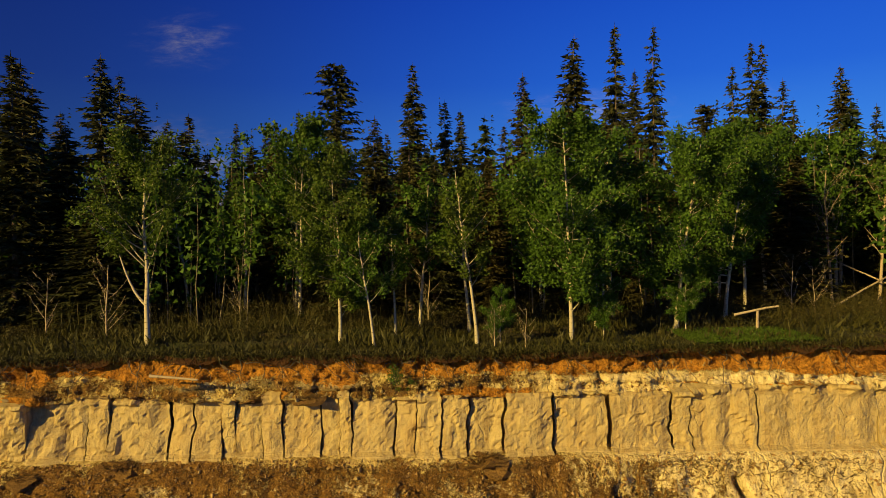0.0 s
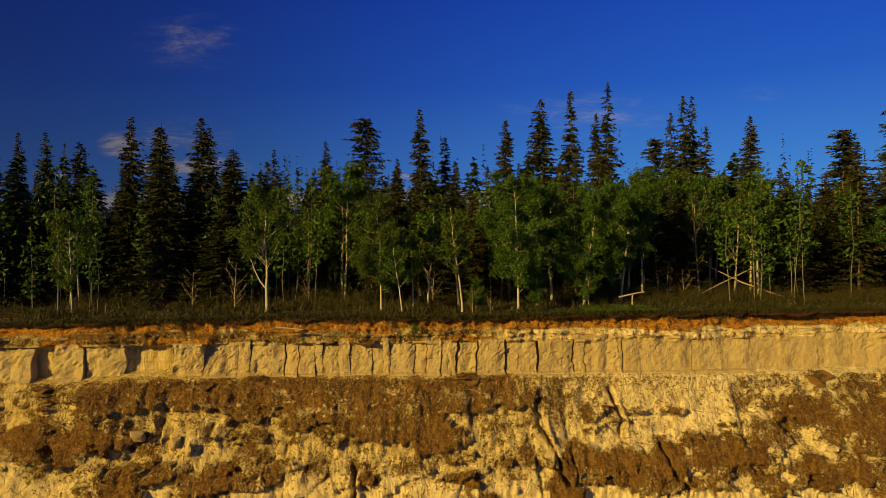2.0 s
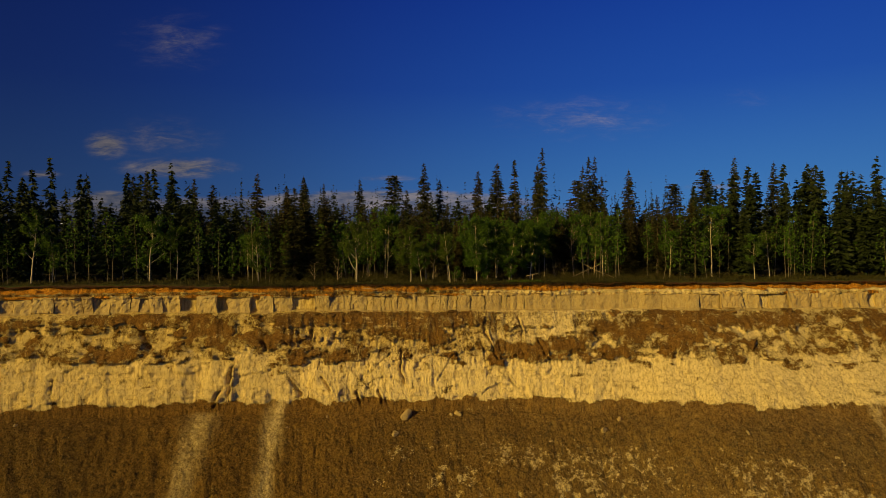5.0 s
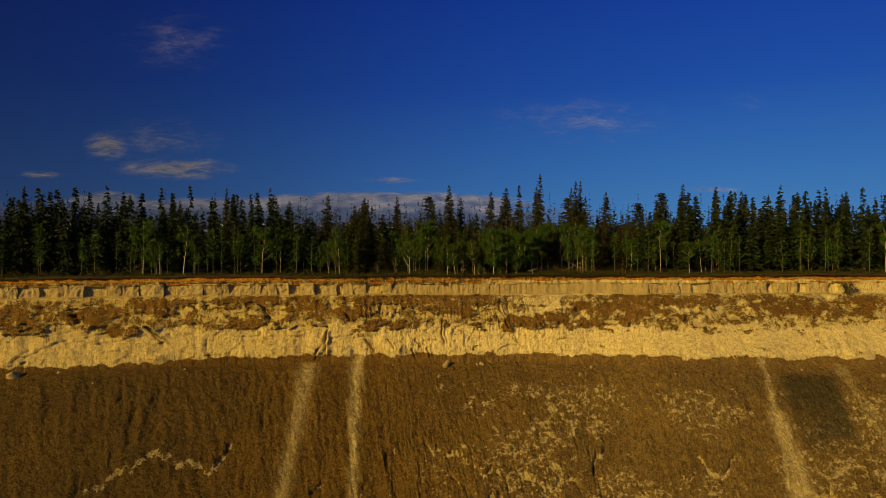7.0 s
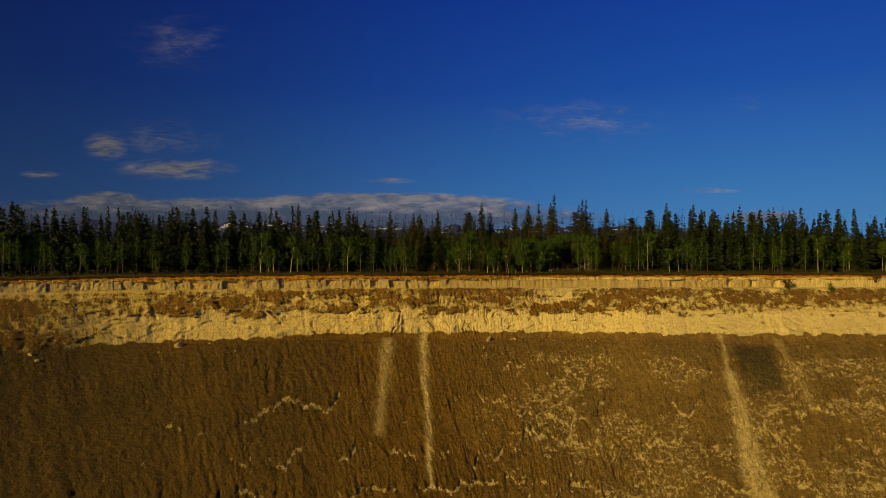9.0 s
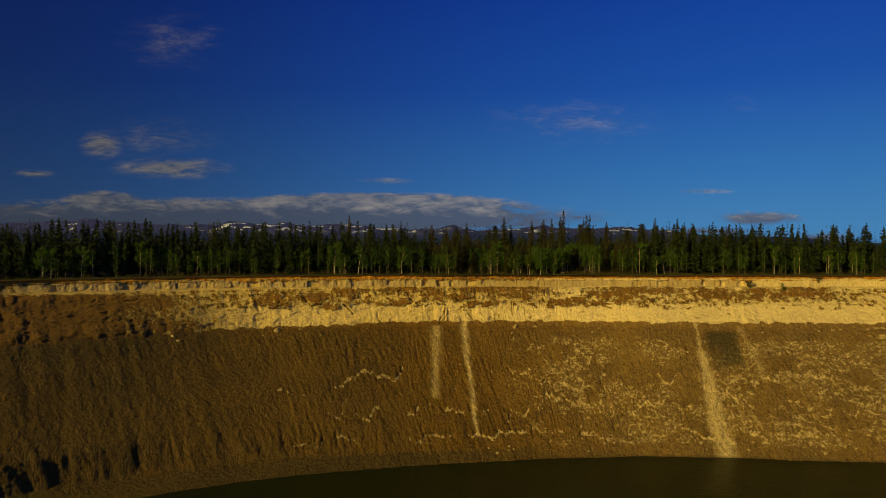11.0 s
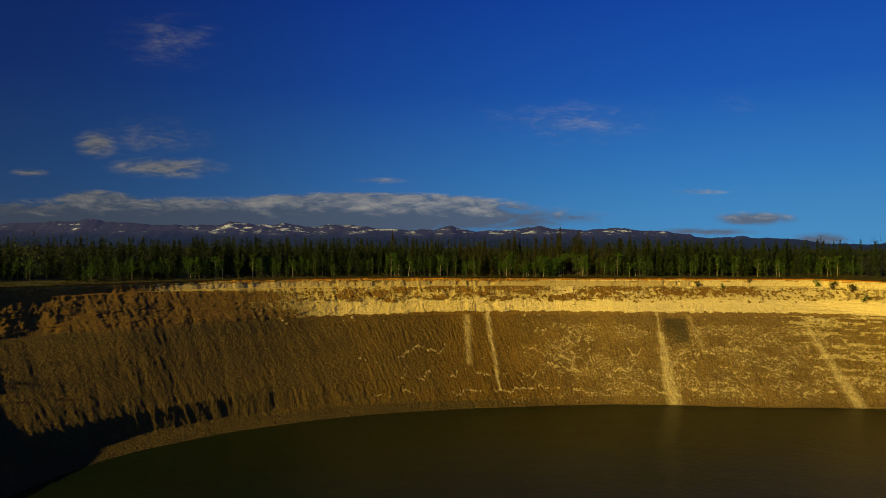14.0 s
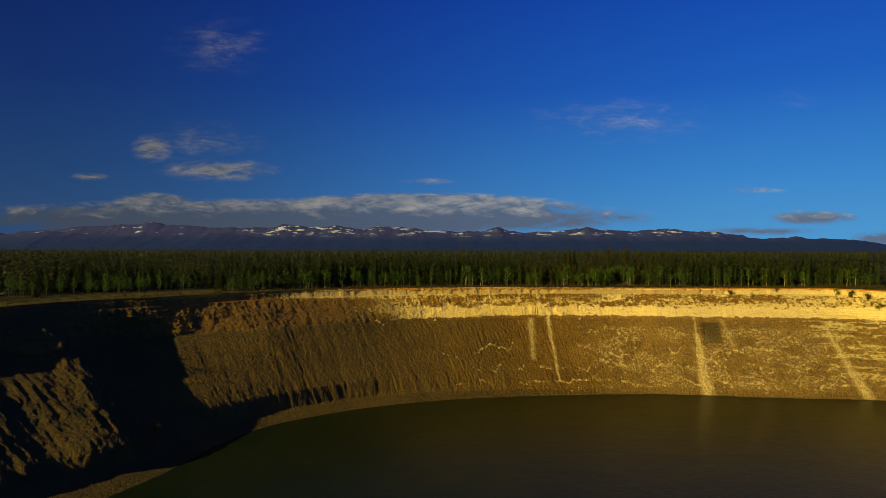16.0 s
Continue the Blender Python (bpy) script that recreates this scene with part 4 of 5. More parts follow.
# ---- trees ----
def tube(path, radii, sides=6):
    """Vertices and quads of a tapered tube along a path."""
    path, radii = np.asarray(path, float), np.asarray(radii, float)
    tang = np.gradient(path, axis=0)
    tang /= np.linalg.norm(tang, axis=1)[:, None] + 1e-9
    ref = np.where(np.abs(tang[:, 2:3]) > 0.9, [[1.0, 0, 0]], [[0, 0, 1.0]])
    a = np.cross(tang, ref)
    a /= np.linalg.norm(a, axis=1)[:, None] + 1e-9
    b = np.cross(tang, a)
    ang = np.linspace(0, 2 * np.pi, sides, endpoint=False)
    ring = path[:, None] + radii[:, None, None] * (np.cos(ang)[None, :, None] * a[:, None] + np.sin(ang)[None, :, None] * b[:, None])
    faces = [(i * sides + j, i * sides + (j + 1) % sides, (i + 1) * sides + (j + 1) % sides, (i + 1) * sides + j) for i in range(len(path) - 1) for j in range(sides)]
    return ring.reshape(-1, 3), np.array(faces)


def join(pieces):
    vs, fs, k = [], [], 0
    for v, f in pieces:
        vs.append(v), fs.append(f + k)
        k += len(v)
    return np.concatenate(vs), np.concatenate(fs)


def blades(centre, along_dir, length, width, rng, cup=0.0):
    """Small four-cornered blades, each its own island: centres, directions, lengths and widths."""
    n = len(centre)
    along_dir = along_dir / (np.linalg.norm(along_dir, axis=1)[:, None] + 1e-9)
    side = np.cross(along_dir, rng.normal(size=(n, 3)))
    side /= np.linalg.norm(side, axis=1)[:, None] + 1e-9
    L, W = along_dir * (length / 2)[:, None], side * (width / 2)[:, None]
    v = np.stack([centre - L + W, centre - L - W, centre + L], 1) if cup == 0 else np.stack([centre - L, centre - 0.1 * L + W, centre + L, centre - 0.1 * L - W], 1)
    k = v.shape[1]
    return v.reshape(-1, 3), np.arange(k * n).reshape(n, k)


def spruce(seed, H, R, spacing=0.16, fat=1.0, ragged=0.3, bare=0.06, gaps=0.10, round_top=False):
    """A narrow boreal conifer: trunk, and whorls of branches that each carry rows of short sprays."""
    rng = np.random.default_rng(seed)
    zs = np.linspace(0, H, 9)
    bend = np.cumsum(rng.normal(0, 0.02, (9, 2)), 0)
    trunk = tube(np.column_stack([bend, zs]), np.linspace(0.010 * H, 0.006, 9), 6)
    n = int(H * (1 - bare) / spacing * (7 if not round_top else 5))
    f = bare + (0.99 - bare) * rng.random(n) ** 0.92
    a = rng.random(n) * 2 * np.pi
    if round_top:
        shape = np.sqrt(np.clip(np.sin(np.pi * np.clip((f - bare * 0.6) / (1.03 - bare * 0.6), 0, 1)), 0, 1))
    else:
        shape = 1.05 * (1 - f) ** 0.72 + 0.03
    swell = 0.70 + 0.60 * fbm(f * H * 1.1 + 2.0 * np.sin(a), 1.5 + np.cos(a) * 1.2, 3, seed)
    L = np.maximum(0.10, R * shape * swell * (1 + ragged * rng.normal(0, 0.40, n)) * rng.uniform(0.7, 1.08, n))
    keep = (rng.random(n) > gaps) & (fbm(f * H * 0.9 + 3.0 * np.sin(a), 5.0 + 2.0 * np.cos(a), 2, seed + 9) > (0.40 if round_top else 0.24))
    f, a, L = f[keep], a[keep], L[keep]
    sag = rng.uniform(0.10, 0.42, len(f)) * (1 - f) - 0.35 * np.clip(f - 0.72, 0, 1)
    reps = np.maximum(2, (L / (0.115 * fat)).astype(int))
    who = np.repeat(np.arange(len(f)), reps)
    q = np.clip((np.arange(len(who)) - np.repeat(np.cumsum(reps) - reps, reps) + rng.random(len(who))) / reps[who], 0.12, 1.0)
    Lq = L[who] * q
    c0 = np.column_stack([np.cos(a[who]) * Lq, np.sin(a[who]) * Lq, f[who] * H - sag[who] * Lq + 0.35 * sag[who] * Lq * q ** 2])
    c0[:, 0] += np.interp(c0[:, 2], zs, bend[:, 0])
    c0[:, 1] += np.interp(c0[:, 2], zs, bend[:, 1])
    out = np.column_stack([np.cos(a[who]), np.sin(a[who]), -sag[who]])
    across = np.column_stack([-np.sin(a[who]), np.cos(a[who]), np.zeros(len(who))])
    cs, ds, ls = [], [], []
    for sgn in (-1, 1):
        d = out * rng.uniform(0.5, 1.1, len(who))[:, None] + sgn * across * rng.uniform(0.3, 0.95, len(who))[:, None] + rng.normal(0, 0.22, c0.shape) + np.array([0, 0, -0.25])
        d /= np.linalg.norm(d, axis=1)[:, None]
        l = fat * np.minimum(0.30, 0.10 + 0.40 * L[who]) * rng.uniform(0.65, 1.2, len(who)) * (1.15 - 0.35 * q)
        cs.append(c0 + d * (l * 0.42)[:, None]), ds.append(d), ls.append(l)
    c, d, l = np.concatenate(cs), np.concatenate(ds), np.concatenate(ls)
    crown = blades(c, d, l, l * rng.uniform(0.32, 0.52, len(l)), rng)
    tip = blades(np.array([[bend[-1, 0], bend[-1, 1], H - 0.06]] * 3), np.array([[0, 0, 1.0]] * 3), np.array([0.42] * 3), np.array([0.05] * 3), rng)
    return trunk, join([crown, tip])


def broadleaf(seed, H, spread, leaves, low=0.3, lean=0.0, size=0.125, fork=0.0, stem=0.0115, limbs=0, rise=(0.45, 1.1)):
    """An aspen: pale stem, rising limbs, and leaves in loose clusters at the twigs."""
    rng = np.random.default_rng(seed)
    zs = np.linspace(0, 1, 10)
    wob = np.cumsum(rng.normal(0, 0.010 * H, (10, 2)), 0) * zs[:, None]
    path = np.column_stack([wob[:, 0] + lean * H * zs ** 1.3, wob[:, 1], zs * H * 0.93])
    pieces = [tube(path, np.linspace(stem * H, 0.012, 10) * np.concatenate([[1.25], np.ones(9)]), 7)]
    tips = []
    for i in range(limbs or int(9 + H * 1.6)):
        f = low + (0.97 - low) * rng.random() ** 0.85
        base = np.array([np.interp(f, zs, path[:, k]) for k in range(3)])
        a = rng.random() * 2 * np.pi
        L = spread * (1.15 - 0.75 * abs(f - 0.45 - low * 0.3)) * rng.uniform(0.55, 1.1)
        up = rng.uniform(*rise)
        way = np.array([np.cos(a), np.sin(a), up])
        way /= np.linalg.norm(way)
        q = np.linspace(0, 1, 5)[:, None]
        limb = base + way * L * q + np.array([0, 0, 0.25 * L]) * q ** 2 + np.cumsum(rng.normal(0, 0.035 * L, (5, 3)), 0) * q
        limb[:, 2] = np.minimum(limb[:, 2], H * (0.985 - 0.05 * rng.random()))
        pieces.append(tube(limb, np.linspace(0.36 * stem * H * (1.15 - f), 0.006, 5), 4))
        for j in range(rng.integers(4, 8)):
            g = rng.uniform(0.35, 1.0)
            p = np.array([np.interp(g, q[:, 0], limb[:, k]) for k in range(3)])
            w2 = way + rng.normal(0, 0.7, 3)
            e = p + w2 / np.linalg.norm(w2) * L * rng.uniform(0.15, 0.42)
            if j < 3:
                pieces.append(tube(np.array([p, (p + e) / 2 + rng.normal(0, 0.02, 3), e]), np.array([0.010, 0.007, 0.004]), 3))
            tips.append(np.stack([p, e]))
    if fork:
        q = np.linspace(0, 1, 7)[:, None]
        side = np.array([np.interp(0.22, zs, path[:, k]) for k in range(3)])
        limb = side + np.array([-fork, 0.1, 0.34 * H]) * q - np.array([0, 0, 0.06 * H]) * np.sin(q * np.pi)
        pieces.append(tube(limb, np.linspace(0.6 * stem * H, 0.012, 7), 6))
        tips += [np.stack([limb[5], limb[6] + rng.normal(0, 0.35, 3)]) for _ in range(8)]
    tips = np.array(tips)
    pick = rng.integers(0, len(tips), leaves)
    g = rng.random((leaves, 1)) ** 0.7
    c = tips[pick, 0] * (1 - g) + tips[pick, 1] * g + rng.normal(0, 0.15, (leaves, 3)) * (0.6 + 0.12 * spread)
    d = rng.normal(0, 1, (leaves, 3)) + np.array([0, 0, -0.5])
    crown = blades(c, d, rng.uniform(0.9, 1.5, leaves) * size, rng.uniform(0.9, 1.4, leaves) * size, rng)
    return join(pieces), crown


KEEP = {}


def tree_kind(key, wood, crown, bark, leaf, name, label, category, group):
    """A tree to be copied: an empty at its foot that holds trunk and crown. It stays where it is first put."""
    KEEP[key] = (mesh_of(name + "_trunk", *wood, bark, True), mesh_of(name + "_crown", *crown, leaf), name, label, category, group)


def plant(key, x, y, height_scale=1.0, turn=0.0, width=None, label=None, lean=0.0):
    wood, crown, name, text, category, group = KEEP[key]
    e = new(name)
    e.empty_display_size = 0.3
    z = float(ground_z(x, y)) - 0.08
    e.matrix_world = pose(x, y, z, 0, lean, turn) @ Matrix.Diagonal((width or height_scale, width or height_scale, height_scale, 1))
    tagged(e, label or text, category, group)
    part("trunk", wood, e), part("crown", crown, e)
    return e


SPRUCE_TEXT = "tall narrow dark green spruce rising from the forest"
for i, (r_, rag, bare, gaps) in enumerate([(1.30, 0.24, 0.05, 0.03), (1.45, 0.34, 0.08, 0.06), (1.15, 0.30, 0.10, 0.08), (1.60, 0.25, 0.04, 0.04), (1.35, 0.45, 0.12, 0.14), (1.20, 0.16, 0.03, 0.0)]):
    for key, seed, spacing, fat in (("inner", 330, 0.25, 1.7), ("outer", 340, 0.34, 2.2), ("spruce", 300, 0.135, 1.05)):
        tree_kind(f"{key}{i}", *spruce(seed + i, 10.0, r_, spacing, fat, rag, bare, gaps), SPRUCE_BARK, NEEDLES, "spruce_tree", SPRUCE_TEXT, "tree", "spruces of the forest")
tree_kind("pine", *spruce(320, 10.0, 1.25, 0.12, 1.1, 0.4, 0.30, 0.10, True), SPRUCE_BARK, NEEDLES, "pine_tree", "broad ragged pine with open rounded crown", "tree", "pines of the forest")
ASPEN_TEXT = "slender aspen with white bark and fresh green leaves"
for i, (sp, n_, low, ln) in enumerate([(1.7, 3000, 0.34, 0.05), (1.5, 2800, 0.28, 0.0), (1.2, 2300, 0.30, -0.06), (1.9, 3600, 0.12, 0.03), (1.1, 1800, 0.36, 0.08)]):
    tree_kind(f"aspen{i}", *broadleaf(400 + i, 7.0, sp, n_ + 900, low, ln, 0.105), ASPEN_BARK, LEAVES, "aspen_tree", ASPEN_TEXT, "tree", "aspens along the rim")

tree_kind("full", *broadleaf(450, 7.0, 1.75, 21000, 0.06, 0.02, 0.075, 0.0, 0.010, 42, (-0.15, 0.9)), ASPEN_BARK, LEAVES, "aspen_tree", "dense leafy young aspen green almost to the ground", "tree", "aspens along the rim")
tree_kind("lean", *broadleaf(451, 7.0, 1.7, 16000, 0.16, 0.13, 0.075, 0.0, 0.0115, 34, (0.0, 0.9)), ASPEN_BARK, LEAVES, "aspen_tree", "leaning aspen with yellowish stem and dense green crown", "tree", "aspens along the rim")
tree_kind("forked", *broadleaf(452, 7.0, 1.75, 9000, 0.34, 0.01, 0.075, 1.1, 0.014, 26, (0.5, 1.2)), ASPEN_BARK, LEAVES, "aspen_tree", "white-barked forked aspen standing alone at the rim", "tree", "aspens along the rim")
tree_kind("dead", *broadleaf(453, 7.0, 1.2, 60, 0.30, 0.10), DEAD_WOOD, BUSH, "dead_tree", "bare grey leaning dead tree with broken limbs", "tree", "dead trees at the forest edge")
tree_kind("bare", *broadleaf(454, 3.0, 1.0, 130, 0.10, 0.02, 0.06), DEAD_WOOD, BUSH, "bare_shrub", "leafless grey shrub of thin branching stems", "shrub", "bare shrubs at the rim")

# tall conifers whose tops stand out: foot x and y, height, kind
TALL = [(-24.3, 42.7, 14.4, 0), (-17.4, 38.4, 13.6, 1), (-19.1, 70.2, 15.5, 2), (-5.6, 43.4, 14.2, "pine"), (-1.3, 56.5, 17.5, 0), (1.4, 59.5, 15.0, 4),
        (7.3, 54.6, 16.0, 1), (9.6, 44.8, 16.1, 1), (11.8, 43.9, 16.5, 5), (17.5, 54.6, 19.7, 4), (24.8, 53.8, 18.1, 4), (25.9, 54.5, 18.2, 2), (30.4, 52.2, 15.8, 1),
        (-51.9, 73.6, 18.4, 0), (-35.7, 50.5, 14.5, 2), (-18.2, 33.2, 11.9, 3), (34.3, 43.5, 12.9, "pine"), (38.8, 43.4, 14.9, "pine"), (42.5, 41.5, 16.5, 0),
        (-33.3, 52.0, 13.8, 1), (-12.5, 67.4, 16.0, 0), (-97.4, 73.0, 16.3, 1), (-63.1, 74.7, 15.5, 0), (-43.1, 46.8, 14.5, 1), (24.4, 56.2, 16.9, 2),
        (52.6, 50.4, 16.8, 0), (54.1, 42.8, 15.2, 1), (66.5, 46.9, 14.5, 0), (79.5, 51.9, 15.3, 3),
        (-17.0, 29.8, 11.4, 5), (-18.6, 34.2, 11.0, 2), (-19.6, 38.7, 10.7, 0), (-17.6, 41.3, 13.3, 2), (-13.9, 34.5, 10.5, 3), (-19.4, 53.4, 12.7, 0),
        (9.4, 53.3, 12.7, 4), (17.9, 60.2, 17.6, 1), (25.1, 64.1, 15.4, "pine"), (26.4, 52.4, 14.8, 4), (-4.4, 71.9, 14.4, 0), (-15.3, 31.0, 8.6, 3), (-13.2, 29.5, 6.2, 3)]
rng = np.random.default_rng(77)
spots = []


def free(x, y, gap):
    return all((x - a) ** 2 + (y - b) ** 2 > gap * gap for a, b in spots)


TALL += [(15.6, 31.0, 6.6, 3), (23.4, 31.5, 7.5, 3)]
for x, y, h, k in TALL:
    x += 0.5
    spots.append((x, y))
    plant("pine" if k == "pine" else f"spruce{k}", x, y, h / 10, rng.uniform(0, 360), rng.uniform(1.4, 1.75))

# aspens at the rim: foot, height, kind, turn
RIM_ASPENS = [(-8.3, 23.3, 6.7, "forked", 0), (-5.7, 34.0, 9.2, 1, 80), (-2.2, 23.6, 6.3, "full", 200), (-1.0, 22.4, 4.3, 2, 0), (-0.5, 25.1, 4.6, 4, 90), (2.1, 25.5, 6.2, 4, 180),
              (2.2, 22.9, 5.6, 2, 30), (5.2, 23.0, 7.4, "full", 100), (6.6, 25.6, 7.4, "full", 10), (9.0, 24.4, 6.8, "lean", 0), (11.8, 27.1, 7.0, "lean", 15), (20.8, 36.5, 9.6, 4, 0),
              (20.3, 34.2, 8.6, "dead", 10), (20.5, 31.5, 7.2, "dead", 0), (14.1, 30.5, 7.2, 4, 60), (17.7, 30.2, 6.5, "dead", 190), (-5.4, 33.2, 8.2, 0, 40), (8.0, 29.0, 7.0, 1, 300), (-10.7, 33.8, 7.4, 2, 0), (-7.8, 32.8, 6.8, 4, 70), (0.3, 27.2, 5.8, 2, 140), (15.5, 31.5, 7.5, 2, 30), (19.5, 33.0, 8.0, 1, 200), (22.5, 33.5, 8.0, 0, 90), (17.2, 35.0, 8.8, 3, 10),
              (6.2, 22.9, 2.6, "full", 50), (9.2, 24.0, 2.4, "full", 20), (2.9, 22.6, 1.9, "full", 0)]
for x, y, h, k, turn in RIM_ASPENS:
    spots.append((x, y))
    plant(k if isinstance(k, str) else f"aspen{k}", x, y, h / 7, turn)
for x, y, k, turn in ((-10.7, 25.6, 0.95, 0), (-13.6, 27.0, 0.8, 60), (3.6, 22.0, 0.42, 0), (2.7, 22.3, 0.45, 90), (15.0, 28.4, 0.9, 30), (16.2, 28.9, 0.75, 200), (-7.4, 30.5, 0.9, 120), (0.6, 28.5, 0.85, 10)):
    plant("bare", x, y, k, turn)


def behind(s, b):
    """The point b metres behind the rim at s."""
    r, f, n = frame_at(np.array([s]))
    p = r[0] - n[0] * b
    return float(p[0]), float(p[1])


count = 0
for _ in range(4000):
    if count >= 84:
        break
    s = rng.uniform(-120, 112)
    x, y = behind(s, rng.uniform(2.0, 15.0) if abs(s) > 14 else rng.uniform(8.0, 18.0))
    if free(x, y, 1.7):
        spots.append((x, y))
        plant(f"aspen{rng.integers(0, 5)}", x, y, rng.uniform(0.72, 1.25), rng.uniform(0, 360))
        count += 1
edge_trees = []
for total, s0, s1, b0, b1, kind in ((60, -24, 30, 8.5, 20, "spruce"), (130, -32, 40, 13, 40, "inner"), (110, -110, -24, 4.5, 14, "inner"), (110, 30, 112, 4.5, 14, "inner"), (170, -130, 116, 12, 40, "inner"), (110, -205, -112, 4, 34, "inner")):
    count = 0
    for _ in range(6000):
        if count >= total:
            break
        sv = rng.uniform(s0, s1)
        x, y = behind(sv, rng.uniform(b0, b1) + (26 if sv < -150 else 0))
        if free(x, y, 1.35):
            spots.append((x, y))
            h = rng.uniform(0.60, 1.02) if s0 > -40 and total in (60, 130) else rng.uniform(0.85, 1.50)
            if total in (60, 130) and s0 > -40:
                plant(f"{kind}{rng.integers(0, 6)}", x, y, h, rng.uniform(0, 360), rng.uniform(0.9, 1.25))
            else:
                edge_trees.append((rng.integers(0, 6), x, y, h * (0.84 if -30 < x < 36 else 1.0), rng.uniform(0, 6.28), rng.uniform(0.9, 1.25)))
            count += 1


def small_conifers(rng, xy, h, blade_count):
    """Many simple conifers in one mesh, with a slim cone of sprays each."""
    n = len(xy)
    f = rng.random((n, blade_count)) ** 0.8
    a = rng.random((n, blade_count)) * 2 * np.pi
    r = 0.105 * h[:, None] * (1 - f) ** 0.95 * rng.uniform(0.35, 1.0, (n, blade_count)) + 0.03
    z0 = ground_z(xy[:, 0], xy[:, 1])[:, None]
    c = np.stack([xy[:, :1] + np.cos(a) * r, xy[:, 1:] + np.sin(a) * r, z0 + (0.06 + 0.94 * f) * h[:, None]], -1).reshape(-1, 3)
    d = np.stack([np.cos(a), np.sin(a), rng.uniform(-0.9, 0.5, a.shape)], -1).reshape(-1, 3)
    size = ((0.40 if blade_count > 30 else 0.30) / blade_count ** 0.5 * h[:, None] * (1.25 - f)).ravel() * rng.uniform(0.6, 1.2, c.shape[0])
    return blades(c, d, size * 1.7, size * 0.8, rng)


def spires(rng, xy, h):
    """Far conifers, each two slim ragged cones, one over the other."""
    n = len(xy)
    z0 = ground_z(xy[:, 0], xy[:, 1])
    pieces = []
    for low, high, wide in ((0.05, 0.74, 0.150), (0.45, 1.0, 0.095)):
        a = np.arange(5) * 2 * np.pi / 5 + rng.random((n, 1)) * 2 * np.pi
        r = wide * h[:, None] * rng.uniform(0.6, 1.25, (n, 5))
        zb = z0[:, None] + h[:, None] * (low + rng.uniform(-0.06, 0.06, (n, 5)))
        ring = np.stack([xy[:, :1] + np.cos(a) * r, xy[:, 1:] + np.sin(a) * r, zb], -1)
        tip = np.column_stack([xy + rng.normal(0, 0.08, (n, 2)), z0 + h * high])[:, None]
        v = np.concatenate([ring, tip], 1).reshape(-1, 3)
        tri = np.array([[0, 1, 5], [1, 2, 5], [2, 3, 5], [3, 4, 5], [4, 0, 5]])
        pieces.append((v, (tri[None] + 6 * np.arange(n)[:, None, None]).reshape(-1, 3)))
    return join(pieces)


def far_woods():
    rng = np.random.default_rng(5)
    pieces = []
    for n, d0, d1, k in ((2000, 36, 90, 70), (2400, 60, 150, 40), (12000, 90, 480, 14), (15000, 420, 2400, 4)):
        s = (rng.uniform(dense_s[0] * 0.9, 150, n) if d1 > 40 else rng.uniform(-75, 95, n)) if d1 < 200 else None
        if s is not None:
            r, f, nn = frame_at(s)
            xy = r - nn * rng.uniform(d0, d1, n)[:, None]
        else:
            y = rng.uniform(d0, d1, n)
            xy = np.column_stack([rng.uniform(-1, 1, n) * (260 + 0.9 * y) - 60, y])
            left = np.arange(n) % 5 == 0
            xy[left] = np.column_stack([rng.uniform(-520, -190, left.sum()), rng.uniform(-120, 130, left.sum())]) if d0 == 90 else xy[left]
        h = 9.0 + 8.0 * rng.random(n) ** 1.4 if d1 < 500 else rng.uniform(8, 13, n)
        pieces.append(small_conifers(rng, xy, h, k) if k > 8 else spires(rng, xy, h))
    e = tagged(new("forest"), "dense dark spruce forest covering the plateau", "forest", kind="stuff")
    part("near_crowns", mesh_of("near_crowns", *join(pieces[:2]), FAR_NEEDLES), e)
    part("far_crowns", mesh_of("far_crowns", *join(pieces[2:]), SHADED_NEEDLES), e)


far_woods()


def canopy():
    """The forest's closed roof, far off."""
    x = np.linspace(-3800, 3800, 300)
    y = np.concatenate([np.linspace(300, 900, 60), np.linspace(915, 3900, 70)])
    X, Y = np.meshgrid(x, y)
    rng = np.random.default_rng(9)
    Z = 3.5 + 3.5 * rng.random(X.shape) + 2.0 * fbm(X * 0.01, Y * 0.01, 3, 140)
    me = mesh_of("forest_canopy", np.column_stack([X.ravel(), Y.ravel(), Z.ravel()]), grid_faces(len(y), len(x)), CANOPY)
    return tagged(new("forest_canopy", me), "far spruce canopy reaching to the mountains", "forest", kind="stuff")


canopy()


def near_canopy():
    """The forest's roof between the first rows of trees and the far woods."""
    sv, back = np.arange(dense_s[0] * 0.98, 150, 2.4), np.arange(34, 420, 3.2)
    S, B = np.meshgrid(sv, back)
    r, f, n = frame_at(S.ravel())
    xy = r - n * B.ravel()[:, None]
    rng = np.random.default_rng(10)
    xy += rng.normal(0, 0.7, xy.shape)
    z = step(B.ravel(), 34, 60) * (2.6 + 2.2 * rng.random(len(xy)))
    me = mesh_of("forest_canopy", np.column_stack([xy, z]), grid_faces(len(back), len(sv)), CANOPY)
    return tagged(new("forest_canopy", me), "dense crowns of young spruce behind the rim", "forest", kind="stuff")


near_canopy()


# ---- undergrowth, grass, roots ----
def on_ground(rng, n, s0, s1, b0, b1, power=1.0):
    sv, bv = rng.uniform(s0, s1, n), b0 + (b1 - b0) * rng.random(n) ** power
    r, f, nn = frame_at(sv)
    xy = r - nn * (bv - edge_line(sv))[:, None]
    return xy, ground_z(xy[:, 0], xy[:, 1])


